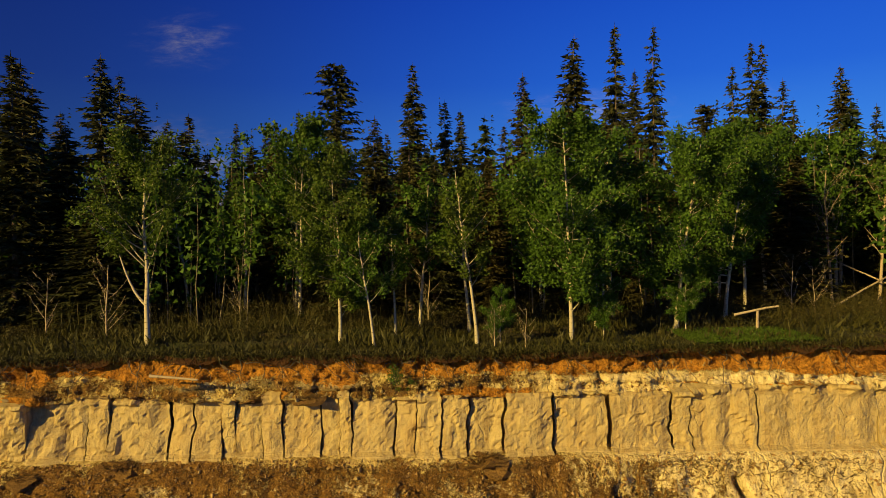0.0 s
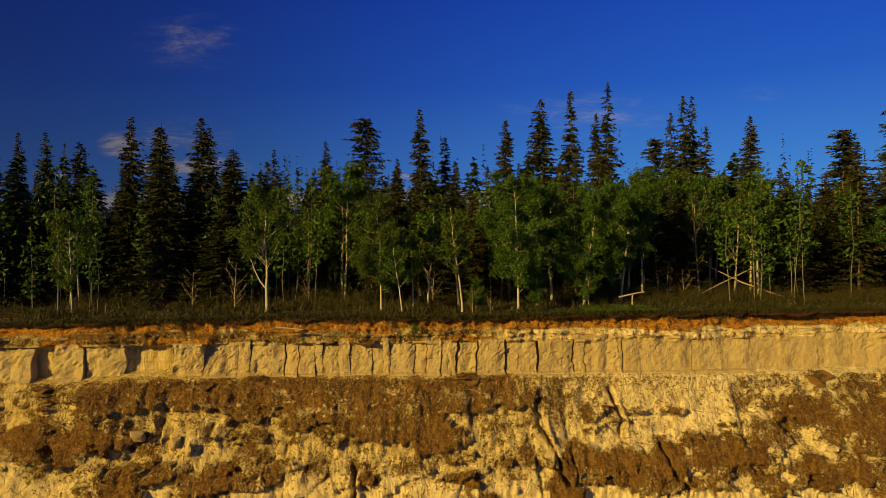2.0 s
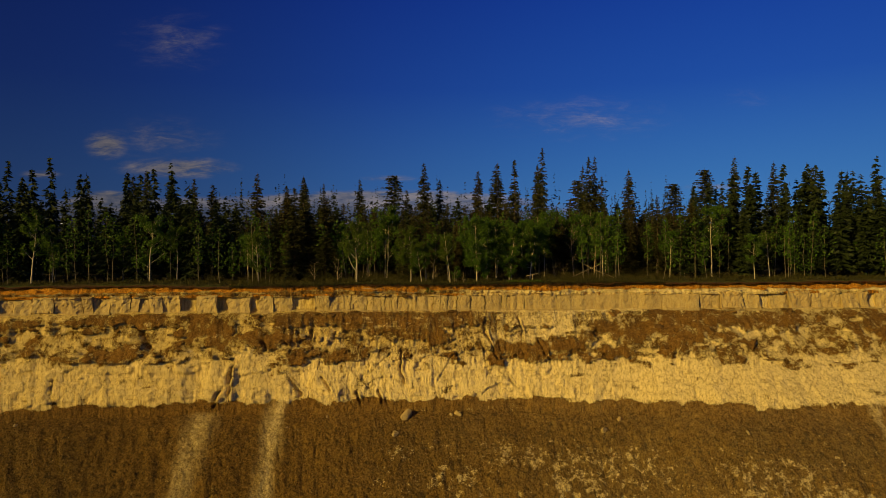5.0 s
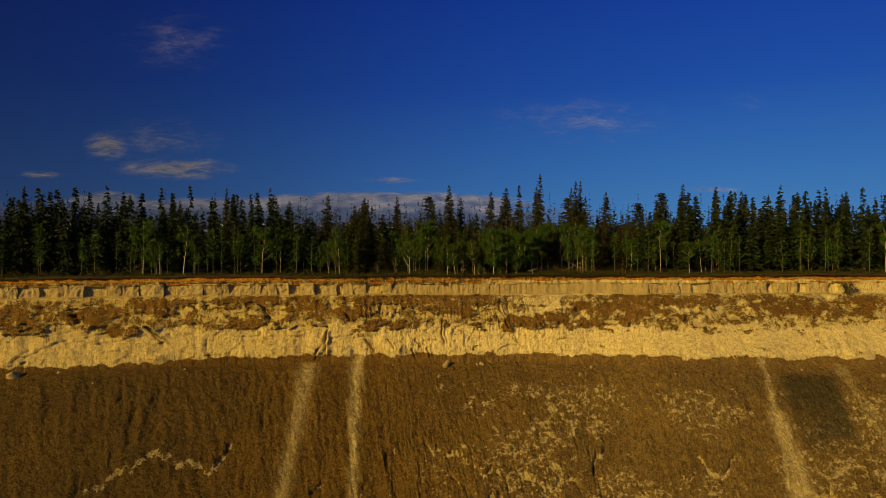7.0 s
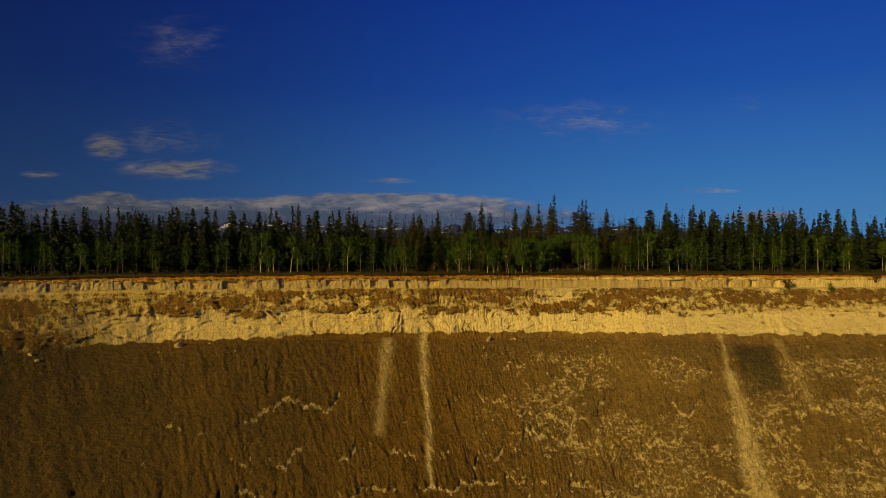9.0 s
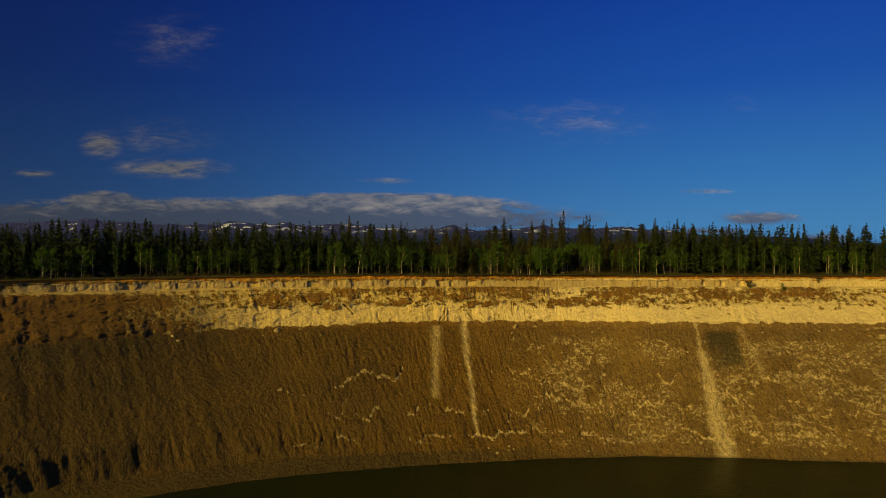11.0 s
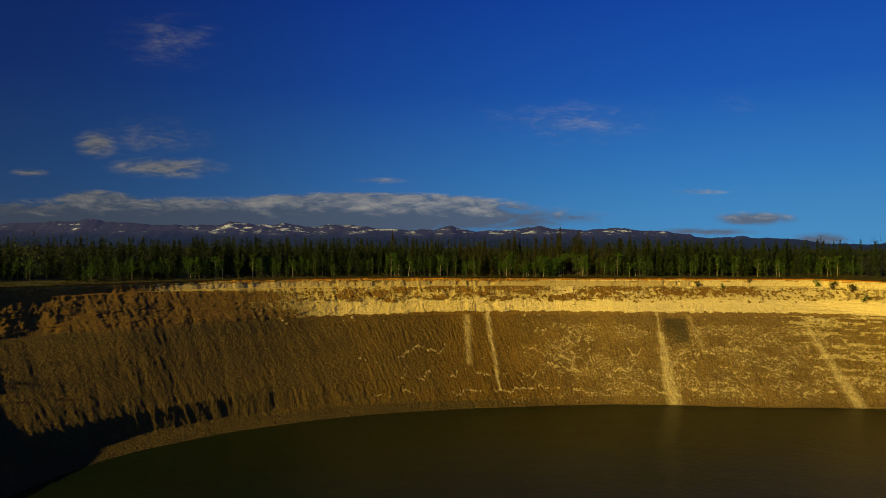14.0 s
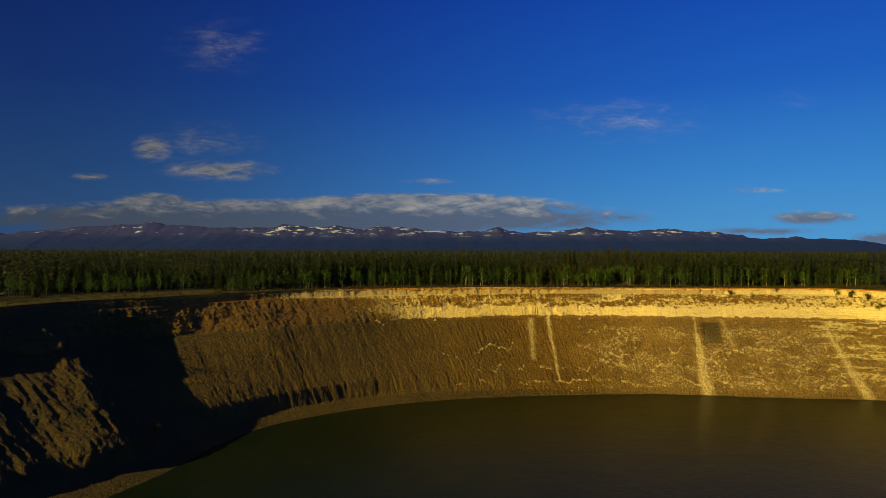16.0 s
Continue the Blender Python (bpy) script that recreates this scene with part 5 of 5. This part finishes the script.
def grass():
    rng = np.random.default_rng(31)
    pieces = []
    for n, s0, s1, b0, b1, tall, wide, power in ((60000, -20, 24, -0.40, 9, 0.115, 0.018, 1.4), (22000, -60, 60, -0.3, 6, 0.32, 0.05, 1.0), (14000, -160, 125, -0.3, 6, 0.45, 0.11, 1.0)):
        xy, z = on_ground(rng, n, s0, s1, b0, b1, power)
        thick = step(fbm(xy[:, 0] * 0.7, xy[:, 1] * 0.7, 3, 160), 0.35, 0.65)
        h = tall * rng.uniform(0.5, 1.3, n) * (0.35 + 0.9 * thick)
        c = np.column_stack([xy, z + h * 0.42])
        d = np.column_stack([rng.normal(0, 0.45, n), rng.normal(-0.15, 0.45, n), np.ones(n)])
        pieces.append(blades(c, d, h, wide * rng.uniform(0.6, 1.3, n), rng))
    xy, z = on_ground(rng, 15000, -22, 26, -0.62, -0.25)
    h = rng.uniform(0.08, 0.30, 15000)
    c = np.column_stack([xy, z - 0.04 - 0.22 * rng.random(15000) ** 2])
    d = np.column_stack([rng.normal(0, 0.5, 15000), rng.normal(-0.5, 0.4, 15000), rng.normal(-0.6, 0.5, 15000)])
    pieces.append(blades(c, d, h, rng.uniform(0.012, 0.035, 15000), rng))
    n = 9000
    xy, z = on_ground(rng, n, 8.6, 12.4, -0.55, 2.4)
    c = np.column_stack([xy, z + 0.05])
    d = np.column_stack([rng.normal(0, 0.5, n), rng.normal(-0.3, 0.4, n), rng.uniform(-0.3, 1.0, n)])
    lush = mesh_of("lush_grass", *blades(c, d, rng.uniform(0.08, 0.22, n), rng.uniform(0.015, 0.035, n), rng), LEAVES)
    tagged(new("lush_grass", lush), "bright green grass hanging over the rim", "grass", kind="stuff")
    return tagged(new("grass", mesh_of("grass", *join(pieces), GRASS)), "tufts of green and dry brown grass along the rim", "grass", kind="stuff")


def undergrowth():
    rng = np.random.default_rng(32)
    pieces = []
    for n, s0, s1, b0, b1, k, leaf, tall in ((520, -24, 30, 2.2, 13, 190, 0.060, 0.58), (700, -26, 32, 7.0, 19, 110, 0.10, 1.15), (240, -90, -24, 2.5, 14, 60, 0.17, 0.9), (240, 30, 90, 2.5, 14, 60, 0.17, 0.9), (130, -230, -50, 1.0, 10, 40, 0.32, 1.4), (70, 60, 130, 1.0, 10, 40, 0.32, 1.4), (90, 98, 135, -1.5, 6, 60, 0.30, 2.0), (170, 11, 28, 3.2, 12, 260, 0.055, 1.2)):
        xy, z = on_ground(rng, n, s0, s1, b0, b1)
        h = tall * rng.uniform(0.4, 1.25, n)
        a, r = rng.random((n, k)) * 2 * np.pi, np.sqrt(rng.random((n, k)))
        f = rng.random((n, k))
        w = h[:, None] * 0.75 * r * np.sqrt(1 - (f - 0.35) ** 2)
        c = np.stack([xy[:, :1] + np.cos(a) * w, xy[:, 1:] + np.sin(a) * w, z[:, None] + f * h[:, None] * (1 - 0.35 * r)], -1).reshape(-1, 3)
        d = rng.normal(0, 1, c.shape) + np.array([0, 0, 0.8])
        pieces.append(blades(c, d, leaf * rng.uniform(0.7, 1.4, len(c)), leaf * 0.6 * rng.uniform(0.6, 1.2, len(c)), rng))
    return tagged(new("undergrowth", mesh_of("undergrowth", *join(pieces), BUSH)), "low dark green and brown shrubs under the trees", "shrubs", kind="stuff")


def brush():
    """Bare twiggy stems standing among the trunks."""
    rng = np.random.default_rng(35)
    n = 5200
    xy, z = on_ground(rng, n, -26, 34, 3.5, 17)
    thick = fbm(xy[:, 0] * 0.35, xy[:, 1] * 0.35, 3, 182) > 0.45
    xy, z = xy[thick], z[thick]
    n = len(xy)
    h = rng.uniform(0.5, 2.4, n) * rng.uniform(0.6, 1.0, n)
    d = np.column_stack([rng.normal(0, 0.28, n), rng.normal(0, 0.28, n), np.ones(n)])
    return tagged(new("brush", mesh_of("brush", *blades(np.column_stack([xy, z + 0.46 * h]), d, h, rng.uniform(0.012, 0.030, n), rng), BUSH)), "bare brown twigs and saplings among the trunks", "brush", kind="stuff")


def roots():
    rng = np.random.default_rng(33)
    pieces = []
    for _ in range(150):
        sv = rng.uniform(-18, 22)
        n = 6
        q = np.linspace(0, 1, n)
        S = sv + np.cumsum(rng.normal(0, 0.06, n)) + rng.normal(0, 0.5) * q
        T = 0.02 + rng.uniform(0.2, 0.95) * q + 0.06 * np.sin(q * 9)
        P = bank_points(S[None], T[None], np.full(n, -0.10) - 0.10 * np.sin(q * np.pi) * rng.uniform(0.3, 2.0))
        pieces.append(tube(P, np.linspace(rng.uniform(0.010, 0.026), 0.005, n), 4))
    return tagged(new("roots", mesh_of("roots", *join(pieces), SPRUCE_BARK, True)), "bare brown roots hanging out of the crumbling turf edge", "roots", kind="stuff")


grass(), undergrowth(), brush(), roots()


# ---- clods, boulders, logs ----
def lump(seed, n=14, rough=0.35, flat=0.75):
    """A rough rounded lump, one metre across."""
    bm = bmesh.new()
    bmesh.ops.create_icosphere(bm, subdivisions=2, radius=0.5)
    for v in bm.verts:
        k = 1 + rough * (noise.fractal(v.co * 3.0 + Vector((seed * 3.1, 0, 0)), 0.6, 2.0, 4)) + 0.5 * rough * noise.noise(v.co * 1.7 + Vector((0, seed * 2.3, 0)))
        v.co *= k
        v.co.z *= flat
    me = bpy.data.meshes.new("lump")
    bm.to_mesh(me)
    bm.free()
    return me


def earth_material():
    m, nd, b = material("root_earth", 1.0)
    at = nd.n("ShaderNodeTexCoord").outputs["Object"]
    mid, small = nd.noise(at, 4.0, 5, 0.7), nd.noise(at, 22.0, 4, 0.7)
    nd.put(b.inputs["Base Color"], nd.mix(nd.math("MULTIPLY", nd.math("ADD", mid, small), 0.55), (0.090, 0.048, 0.012), (0.36, 0.20, 0.055)))
    bump(nd, b, nd.math("ADD", mid, small), 1.0, 0.15)
    return m


EARTH = earth_material()


def crumb_material():
    m, nd, b = material("dry_crumbs", 1.0)
    isle = nd.n("ShaderNodeNewGeometry").outputs["Random Per Island"]
    nd.put(b.inputs["Base Color"], nd.ramp(isle, (0.0, (0.17, 0.092, 0.026)), (0.6, (0.28, 0.165, 0.054)), (1.0, (0.38, 0.25, 0.100))))
    return m


CRUMB = crumb_material()
clod_mesh = [lump(i, rough=0.9, flat=0.6) for i in range(3)]
for me in clod_mesh:
    me.materials.append(EARTH)
def shard(seed):
    """An angular block, about one metre across."""
    r = random.Random(seed)
    bm = bmesh.new()
    for _ in range(22):
        v = Vector((r.gauss(0, 1), r.gauss(0, 1), r.gauss(0, 1))).normalized()
        bm.verts.new(Vector((v.x * 0.55, v.y * 0.42, v.z * 0.5)) * r.uniform(0.8, 1.1))
    bmesh.ops.convex_hull(bm, input=bm.verts)
    bmesh.ops.delete(bm, geom=[v for v in bm.verts if not v.link_faces], context="VERTS")
    bmesh.ops.bevel(bm, geom=bm.edges[:], offset=0.03, segments=1, affect="EDGES")
    me = bpy.data.meshes.new("shard")
    bm.to_mesh(me)
    bm.free()
    return me


boulder_mesh = [shard(10 + i) for i in range(4)]
for me in boulder_mesh:
    me.materials.append(BLOCK)


def tuft_mesh(seed, k=420):
    rng = np.random.default_rng(seed)
    a, r = rng.random(k) * 2 * np.pi, 0.5 * np.sqrt(rng.random(k))
    c = np.column_stack([np.cos(a) * r, np.sin(a) * r, 0.42 * np.sqrt(np.clip(1 - (r / 0.55) ** 2, 0, 1)) * 0.75 + 0.05])
    d = np.column_stack([np.cos(a) * r * 2, np.sin(a) * r * 2 - 0.3, np.ones(k) * 0.6]) + rng.normal(0, 0.4, (k, 3))
    me = mesh_of("tuft", *blades(c, d, rng.uniform(0.10, 0.32, k), rng.uniform(0.015, 0.035, k), rng), DRY_GRASS)
    return me


TUFTS = [tuft_mesh(61), tuft_mesh(62)]


def clod(sv, t, wide, high, k):
    p = bank_points(np.array([[sv]]), np.array([[t]]), np.array([0.0]))[0]
    e = new("turf_clod")
    e.matrix_world = pose(p[0], p[1] + 0.22 * wide, p[2] - 0.10 * high, 0, 0, k * 77) @ Matrix.Diagonal((wide, wide * 0.8, high, 1))
    tagged(e, "dark clod of fallen turf and roots on the bank", "turf clod", "clods on the bank")
    part("earth", clod_mesh[k % 3], e), part("grass_tuft", TUFTS[k % 2], e)


for k, (sv, t, wide, high) in enumerate([(-8.5, 2.95, 1.2, 0.75), (2.2, 2.95, 1.6, 0.8), (3.1, 3.05, 0.9, 0.5), (-2.9, 1.12, 1.1, 0.4), (-4.6, 1.15, 1.3, 0.3), (-11.0, 3.1, 1.3, 0.6),
                                         (20.0, 3.15, 1.6, 1.3), (-0.3, 0.98, 0.7, 0.4), (28.0, 2.5, 1.4, 0.7), (33.0, 2.9, 1.8, 0.8), (-19.0, 3.2, 1.5, 0.7), (-27.0, 3.3, 1.6, 0.7), (24.5, 4.4, 1.2, 0.6), (39.0, 3.0, 1.8, 0.9)]):
    clod(sv, t, wide, high, k)

rng = np.random.default_rng(41)


def boulder(sv, t, size, k):
    p = bank_points(np.array([[sv]]), np.array([[t]]), np.array([-0.12 * size]))[0]
    ob = new("clay_boulder", boulder_mesh[k % 4])
    ob.matrix_world = pose(*p, rng.uniform(-25, 25), rng.uniform(-25, 25), rng.uniform(0, 360)) @ Matrix.Diagonal((size, size * rng.uniform(0.6, 1), size * rng.uniform(0.7, 1.3), 1))
    tagged(ob, "pale angular clay boulder broken from the bluff", "boulder", "boulders on the slope")


for k, (sv, t, size) in enumerate([(-3.4, 13.1, 1.5), (-66.0, 13.2, 1.8), (-12.5, 5.6, 0.9), (-14.3, 5.3, 0.8), (-11.7, 5.9, 0.6), (2.0, 13.0, 0.9)]):
    boulder(sv, t, size, k)
for k in range(64):
    boulder(rng.uniform(-110 if k < 22 else -25, 105), 13.0 + 1.5 * rng.random() ** 2 if k < 22 else rng.uniform(33, 37.5), rng.uniform(0.3, 0.95), k)
for k in range(45):
    boulder(rng.uniform(-16, 22), rng.choice([rng.uniform(2.95, 3.5), rng.uniform(0.75, 1.2), rng.uniform(3.5, 6.5)]), rng.uniform(0.08, 0.24), k)


def log(name, points, r0, r1, label, group=""):
    e = new(name, mesh_of(name, *tube(np.array(points) + np.column_stack([np.zeros(len(points)), np.zeros(len(points)), ground_z(np.array(points)[:, 0], np.array(points)[:, 1])]), np.linspace(r0, r1, len(points)), 8), DEAD_WOOD, True))
    return tagged(e, label, "log", group)


log("fallen_log", [(10.9, 24.2, 0.50), (11.4, 24.1, 0.62), (11.9, 24.0, 0.74), (12.25, 23.9, 0.80)], 0.045, 0.032, "weathered broken log propped on a short stump")
log("tree_stump", [(11.62, 24.08, -0.1), (11.62, 24.07, 0.3), (11.63, 24.07, 0.64)], 0.055, 0.042, "short grey broken stump at the rim")
log("fallen_log", [(17.0, 29.5, 0.1), (19.0, 30.2, 0.9), (21.5, 31.0, 1.9), (24.0, 31.5, 2.7)], 0.055, 0.025, "grey dead trunk fallen against the trees")
log("fallen_log", [(22.5, 29.0, 0.15), (20.5, 30.5, 1.0), (18.5, 32.0, 2.2), (16.9, 33.0, 3.2)], 0.05, 0.02, "grey dead trunk fallen against the trees")
log("fallen_log", [(-7.3, 21.0, -0.55), (-6.6, 20.95, -0.60), (-5.9, 20.9, -0.66)], 0.045, 0.03, "pale dead branch lying on the clay ledge")

# small shrubs rooted in the bank
tree_kind("sapling", *broadleaf(455, 1.0, 0.42, 420, 0.08, 0.05, 0.060), SPRUCE_BARK, LEAVES, "small_shrub", "small green shrub rooted in the clay bank", "shrub", "shrubs on the bank")
tree_kind("dark_sapling", *broadleaf(456, 1.0, 0.50, 480, 0.08, 0.0, 0.070), SPRUCE_BARK, BUSH, "small_shrub", "low dark scrubby bush clinging to the bank", "shrub", "shrubs on the bank")
for key, sv, t, k in (("sapling", -0.35, 1.0, 0.75), ("sapling", 0.1, 1.05, 0.45), ("dark_sapling", -12.5, 0.7, 0.9), ("dark_sapling", 61.0, 3.4, 2.2), ("sapling", 70.0, 3.8, 2.0),
                      ("dark_sapling", 81.0, 2.4, 2.0), ("sapling", 104.0, 3.0, 2.8),
                      ("dark_sapling", 109.0, 4.0, 3.0), ("dark_sapling", 114.0, 5.0, 3.2), ("sapling", 117.0, 8.0, 3.0), ("dark_sapling", -196.0, 33.0, 2.6), ("dark_sapling", -201.0, 35.0, 2.4)):
    p = bank_points(np.array([[sv]]), np.array([[t]]), np.array([0.05]))[0]
    e = plant(key, float(p[0]), float(p[1]), k, 40 * sv)
    e.location.z = float(p[2]) - 0.04

# dry scrub on the slope wash
def scrub():
    rng = np.random.default_rng(34)
    n = 26000
    S = rng.uniform(-19, 24, n)
    T = 2.95 + 4.2 * rng.random(n) ** 1.3
    thick = fbm(S * 0.5, T * 0.7, 4, 181) > 0.50
    S, T = S[thick], T[thick]
    P = bank_points(S[None], T[None], np.full(len(S), -0.03))
    n = len(S)
    d = np.column_stack([rng.normal(0, 0.6, n), rng.normal(-0.6, 0.4, n), rng.uniform(-0.4, 0.9, n)])
    return tagged(new("dry_scrub", mesh_of("dry_scrub", *blades(P, d, rng.uniform(0.08, 0.26, n), rng.uniform(0.015, 0.05, n), rng), DRY_GRASS)), "dry brown grass and scrub on the slope wash", "scrub", kind="stuff")


scrub()


def crumbs():
    """Crumbled bits of clay lying on the ledges and the slope wash."""
    rng = np.random.default_rng(36)
    n = 18000
    S = rng.uniform(-19, 8 + 17 * rng.random(n) ** 2, n)
    T = np.where(rng.random(n) < 0.16, rng.uniform(0.35, 1.25, n), 2.85 + 5.0 * rng.random(n) ** 1.5)
    size = 0.016 + 0.060 * rng.random(n) ** 4
    P = bank_points(S[None], T[None], -0.2 * size)
    corner = np.array([[1, 0, 0], [0, 1, 0], [-1, 0, 0], [0, -1, 0], [0, 0, 0.9], [0, 0, -0.9]])
    V = P[:, None] + size[:, None, None] * (corner[None] * rng.uniform(0.5, 1.2, (n, 6, 1)) + rng.normal(0, 0.22, (n, 6, 3)))
    tri = np.array([[0, 1, 4], [1, 2, 4], [2, 3, 4], [3, 0, 4], [1, 0, 5], [2, 1, 5], [3, 2, 5], [0, 3, 5]])
    F = (tri[None] + 6 * np.arange(n)[:, None, None]).reshape(-1, 3)
    return tagged(new("clay_crumbs", mesh_of("clay_crumbs", V.reshape(-1, 3), F, CRUMB)), "small crumbled bits of dry clay on the slope wash", "rubble", kind="stuff")


crumbs()

# the rim of the headland, wooded
rng = np.random.default_rng(91)
for k in range(46):
    x, y = behind(rng.uniform(-330, -196), rng.uniform(20.0, 48.0))
    h = rng.uniform(0.6, 1.05)
    edge_trees.append((k % 6, x, y, h, rng.uniform(0, 6.28), h))


def forest_edge():
    """The outer trees of the forest's edge, past those that can be told apart."""
    pieces = []
    for k, x, y, h, turn, w_ in edge_trees:
        me = KEEP[f"outer{k}"][1]
        co = np.empty(len(me.vertices) * 3, np.float32)
        me.vertices.foreach_get("co", co)
        co = co.reshape(-1, 3)
        c, sn = math.cos(turn) * w_, math.sin(turn) * w_
        v = np.column_stack([co[:, 0] * c - co[:, 1] * sn + x, co[:, 0] * sn + co[:, 1] * c + y, co[:, 2] * h + float(ground_z(x, y))])
        pieces.append((v, np.arange(len(v)).reshape(-1, 3)))
    return tagged(new("forest_edge", mesh_of("forest_edge", *join(pieces), FAR_NEEDLES)), "dark spruces along the edge of the forest", "forest", kind="stuff")


forest_edge()



def aspen_thicket():
    """The crowded thin aspens of the forest's edge, past those that stand apart."""
    rng = np.random.default_rng(23)
    wood, leaf = [], []
    n = 0
    while n < 520:
        sv = rng.uniform(-215, 116) if n > 70 else rng.uniform(-18, 22)
        x, y = behind(sv, (24 if sv < -150 else 2.5) + 10 * rng.random() ** 1.3 if abs(sv) > 18 else rng.uniform(7, 20))
        h, wide = rng.uniform(4.5, 8.6), rng.uniform(0.6, 1.4)
        z = float(ground_z(x, y)) - 0.1
        zs = np.linspace(0, h, 5)
        bend = np.cumsum(rng.normal(0, 0.10, (5, 2)), 0)
        wood.append(tube(np.column_stack([x + bend[:, 0], y + bend[:, 1], z + zs]), np.linspace(0.036, 0.008, 5) * rng.uniform(0.7, 1.3), 4))
        k = 150
        f0 = rng.uniform(0.15, 0.45)
        f = rng.uniform(f0, 1.0, k)
        a, r = rng.random(k) * 6.283, 1.1 * wide * np.sqrt(rng.random(k)) * np.sin(np.pi * (0.10 + 0.86 * (f - f0) / (1 - f0)))
        c = np.column_stack([x + np.interp(f * h, zs, bend[:, 0]) + np.cos(a) * r, y + np.interp(f * h, zs, bend[:, 1]) + np.sin(a) * r, z + f * h])
        leaf.append(blades(c, rng.normal(size=(k, 3)), rng.uniform(0.16, 0.36, k), rng.uniform(0.12, 0.24, k), rng))
        n += 1
    e = tagged(new("aspen_thicket"), "crowded thin white-barked aspens with green leaves along the rim", "trees", kind="stuff")
    part("trunks", mesh_of("trunks", *join(wood), THIN_BARK, True), e)
    part("leaves", mesh_of("leaves", *join(leaf), LEAVES), e)


aspen_thicket()
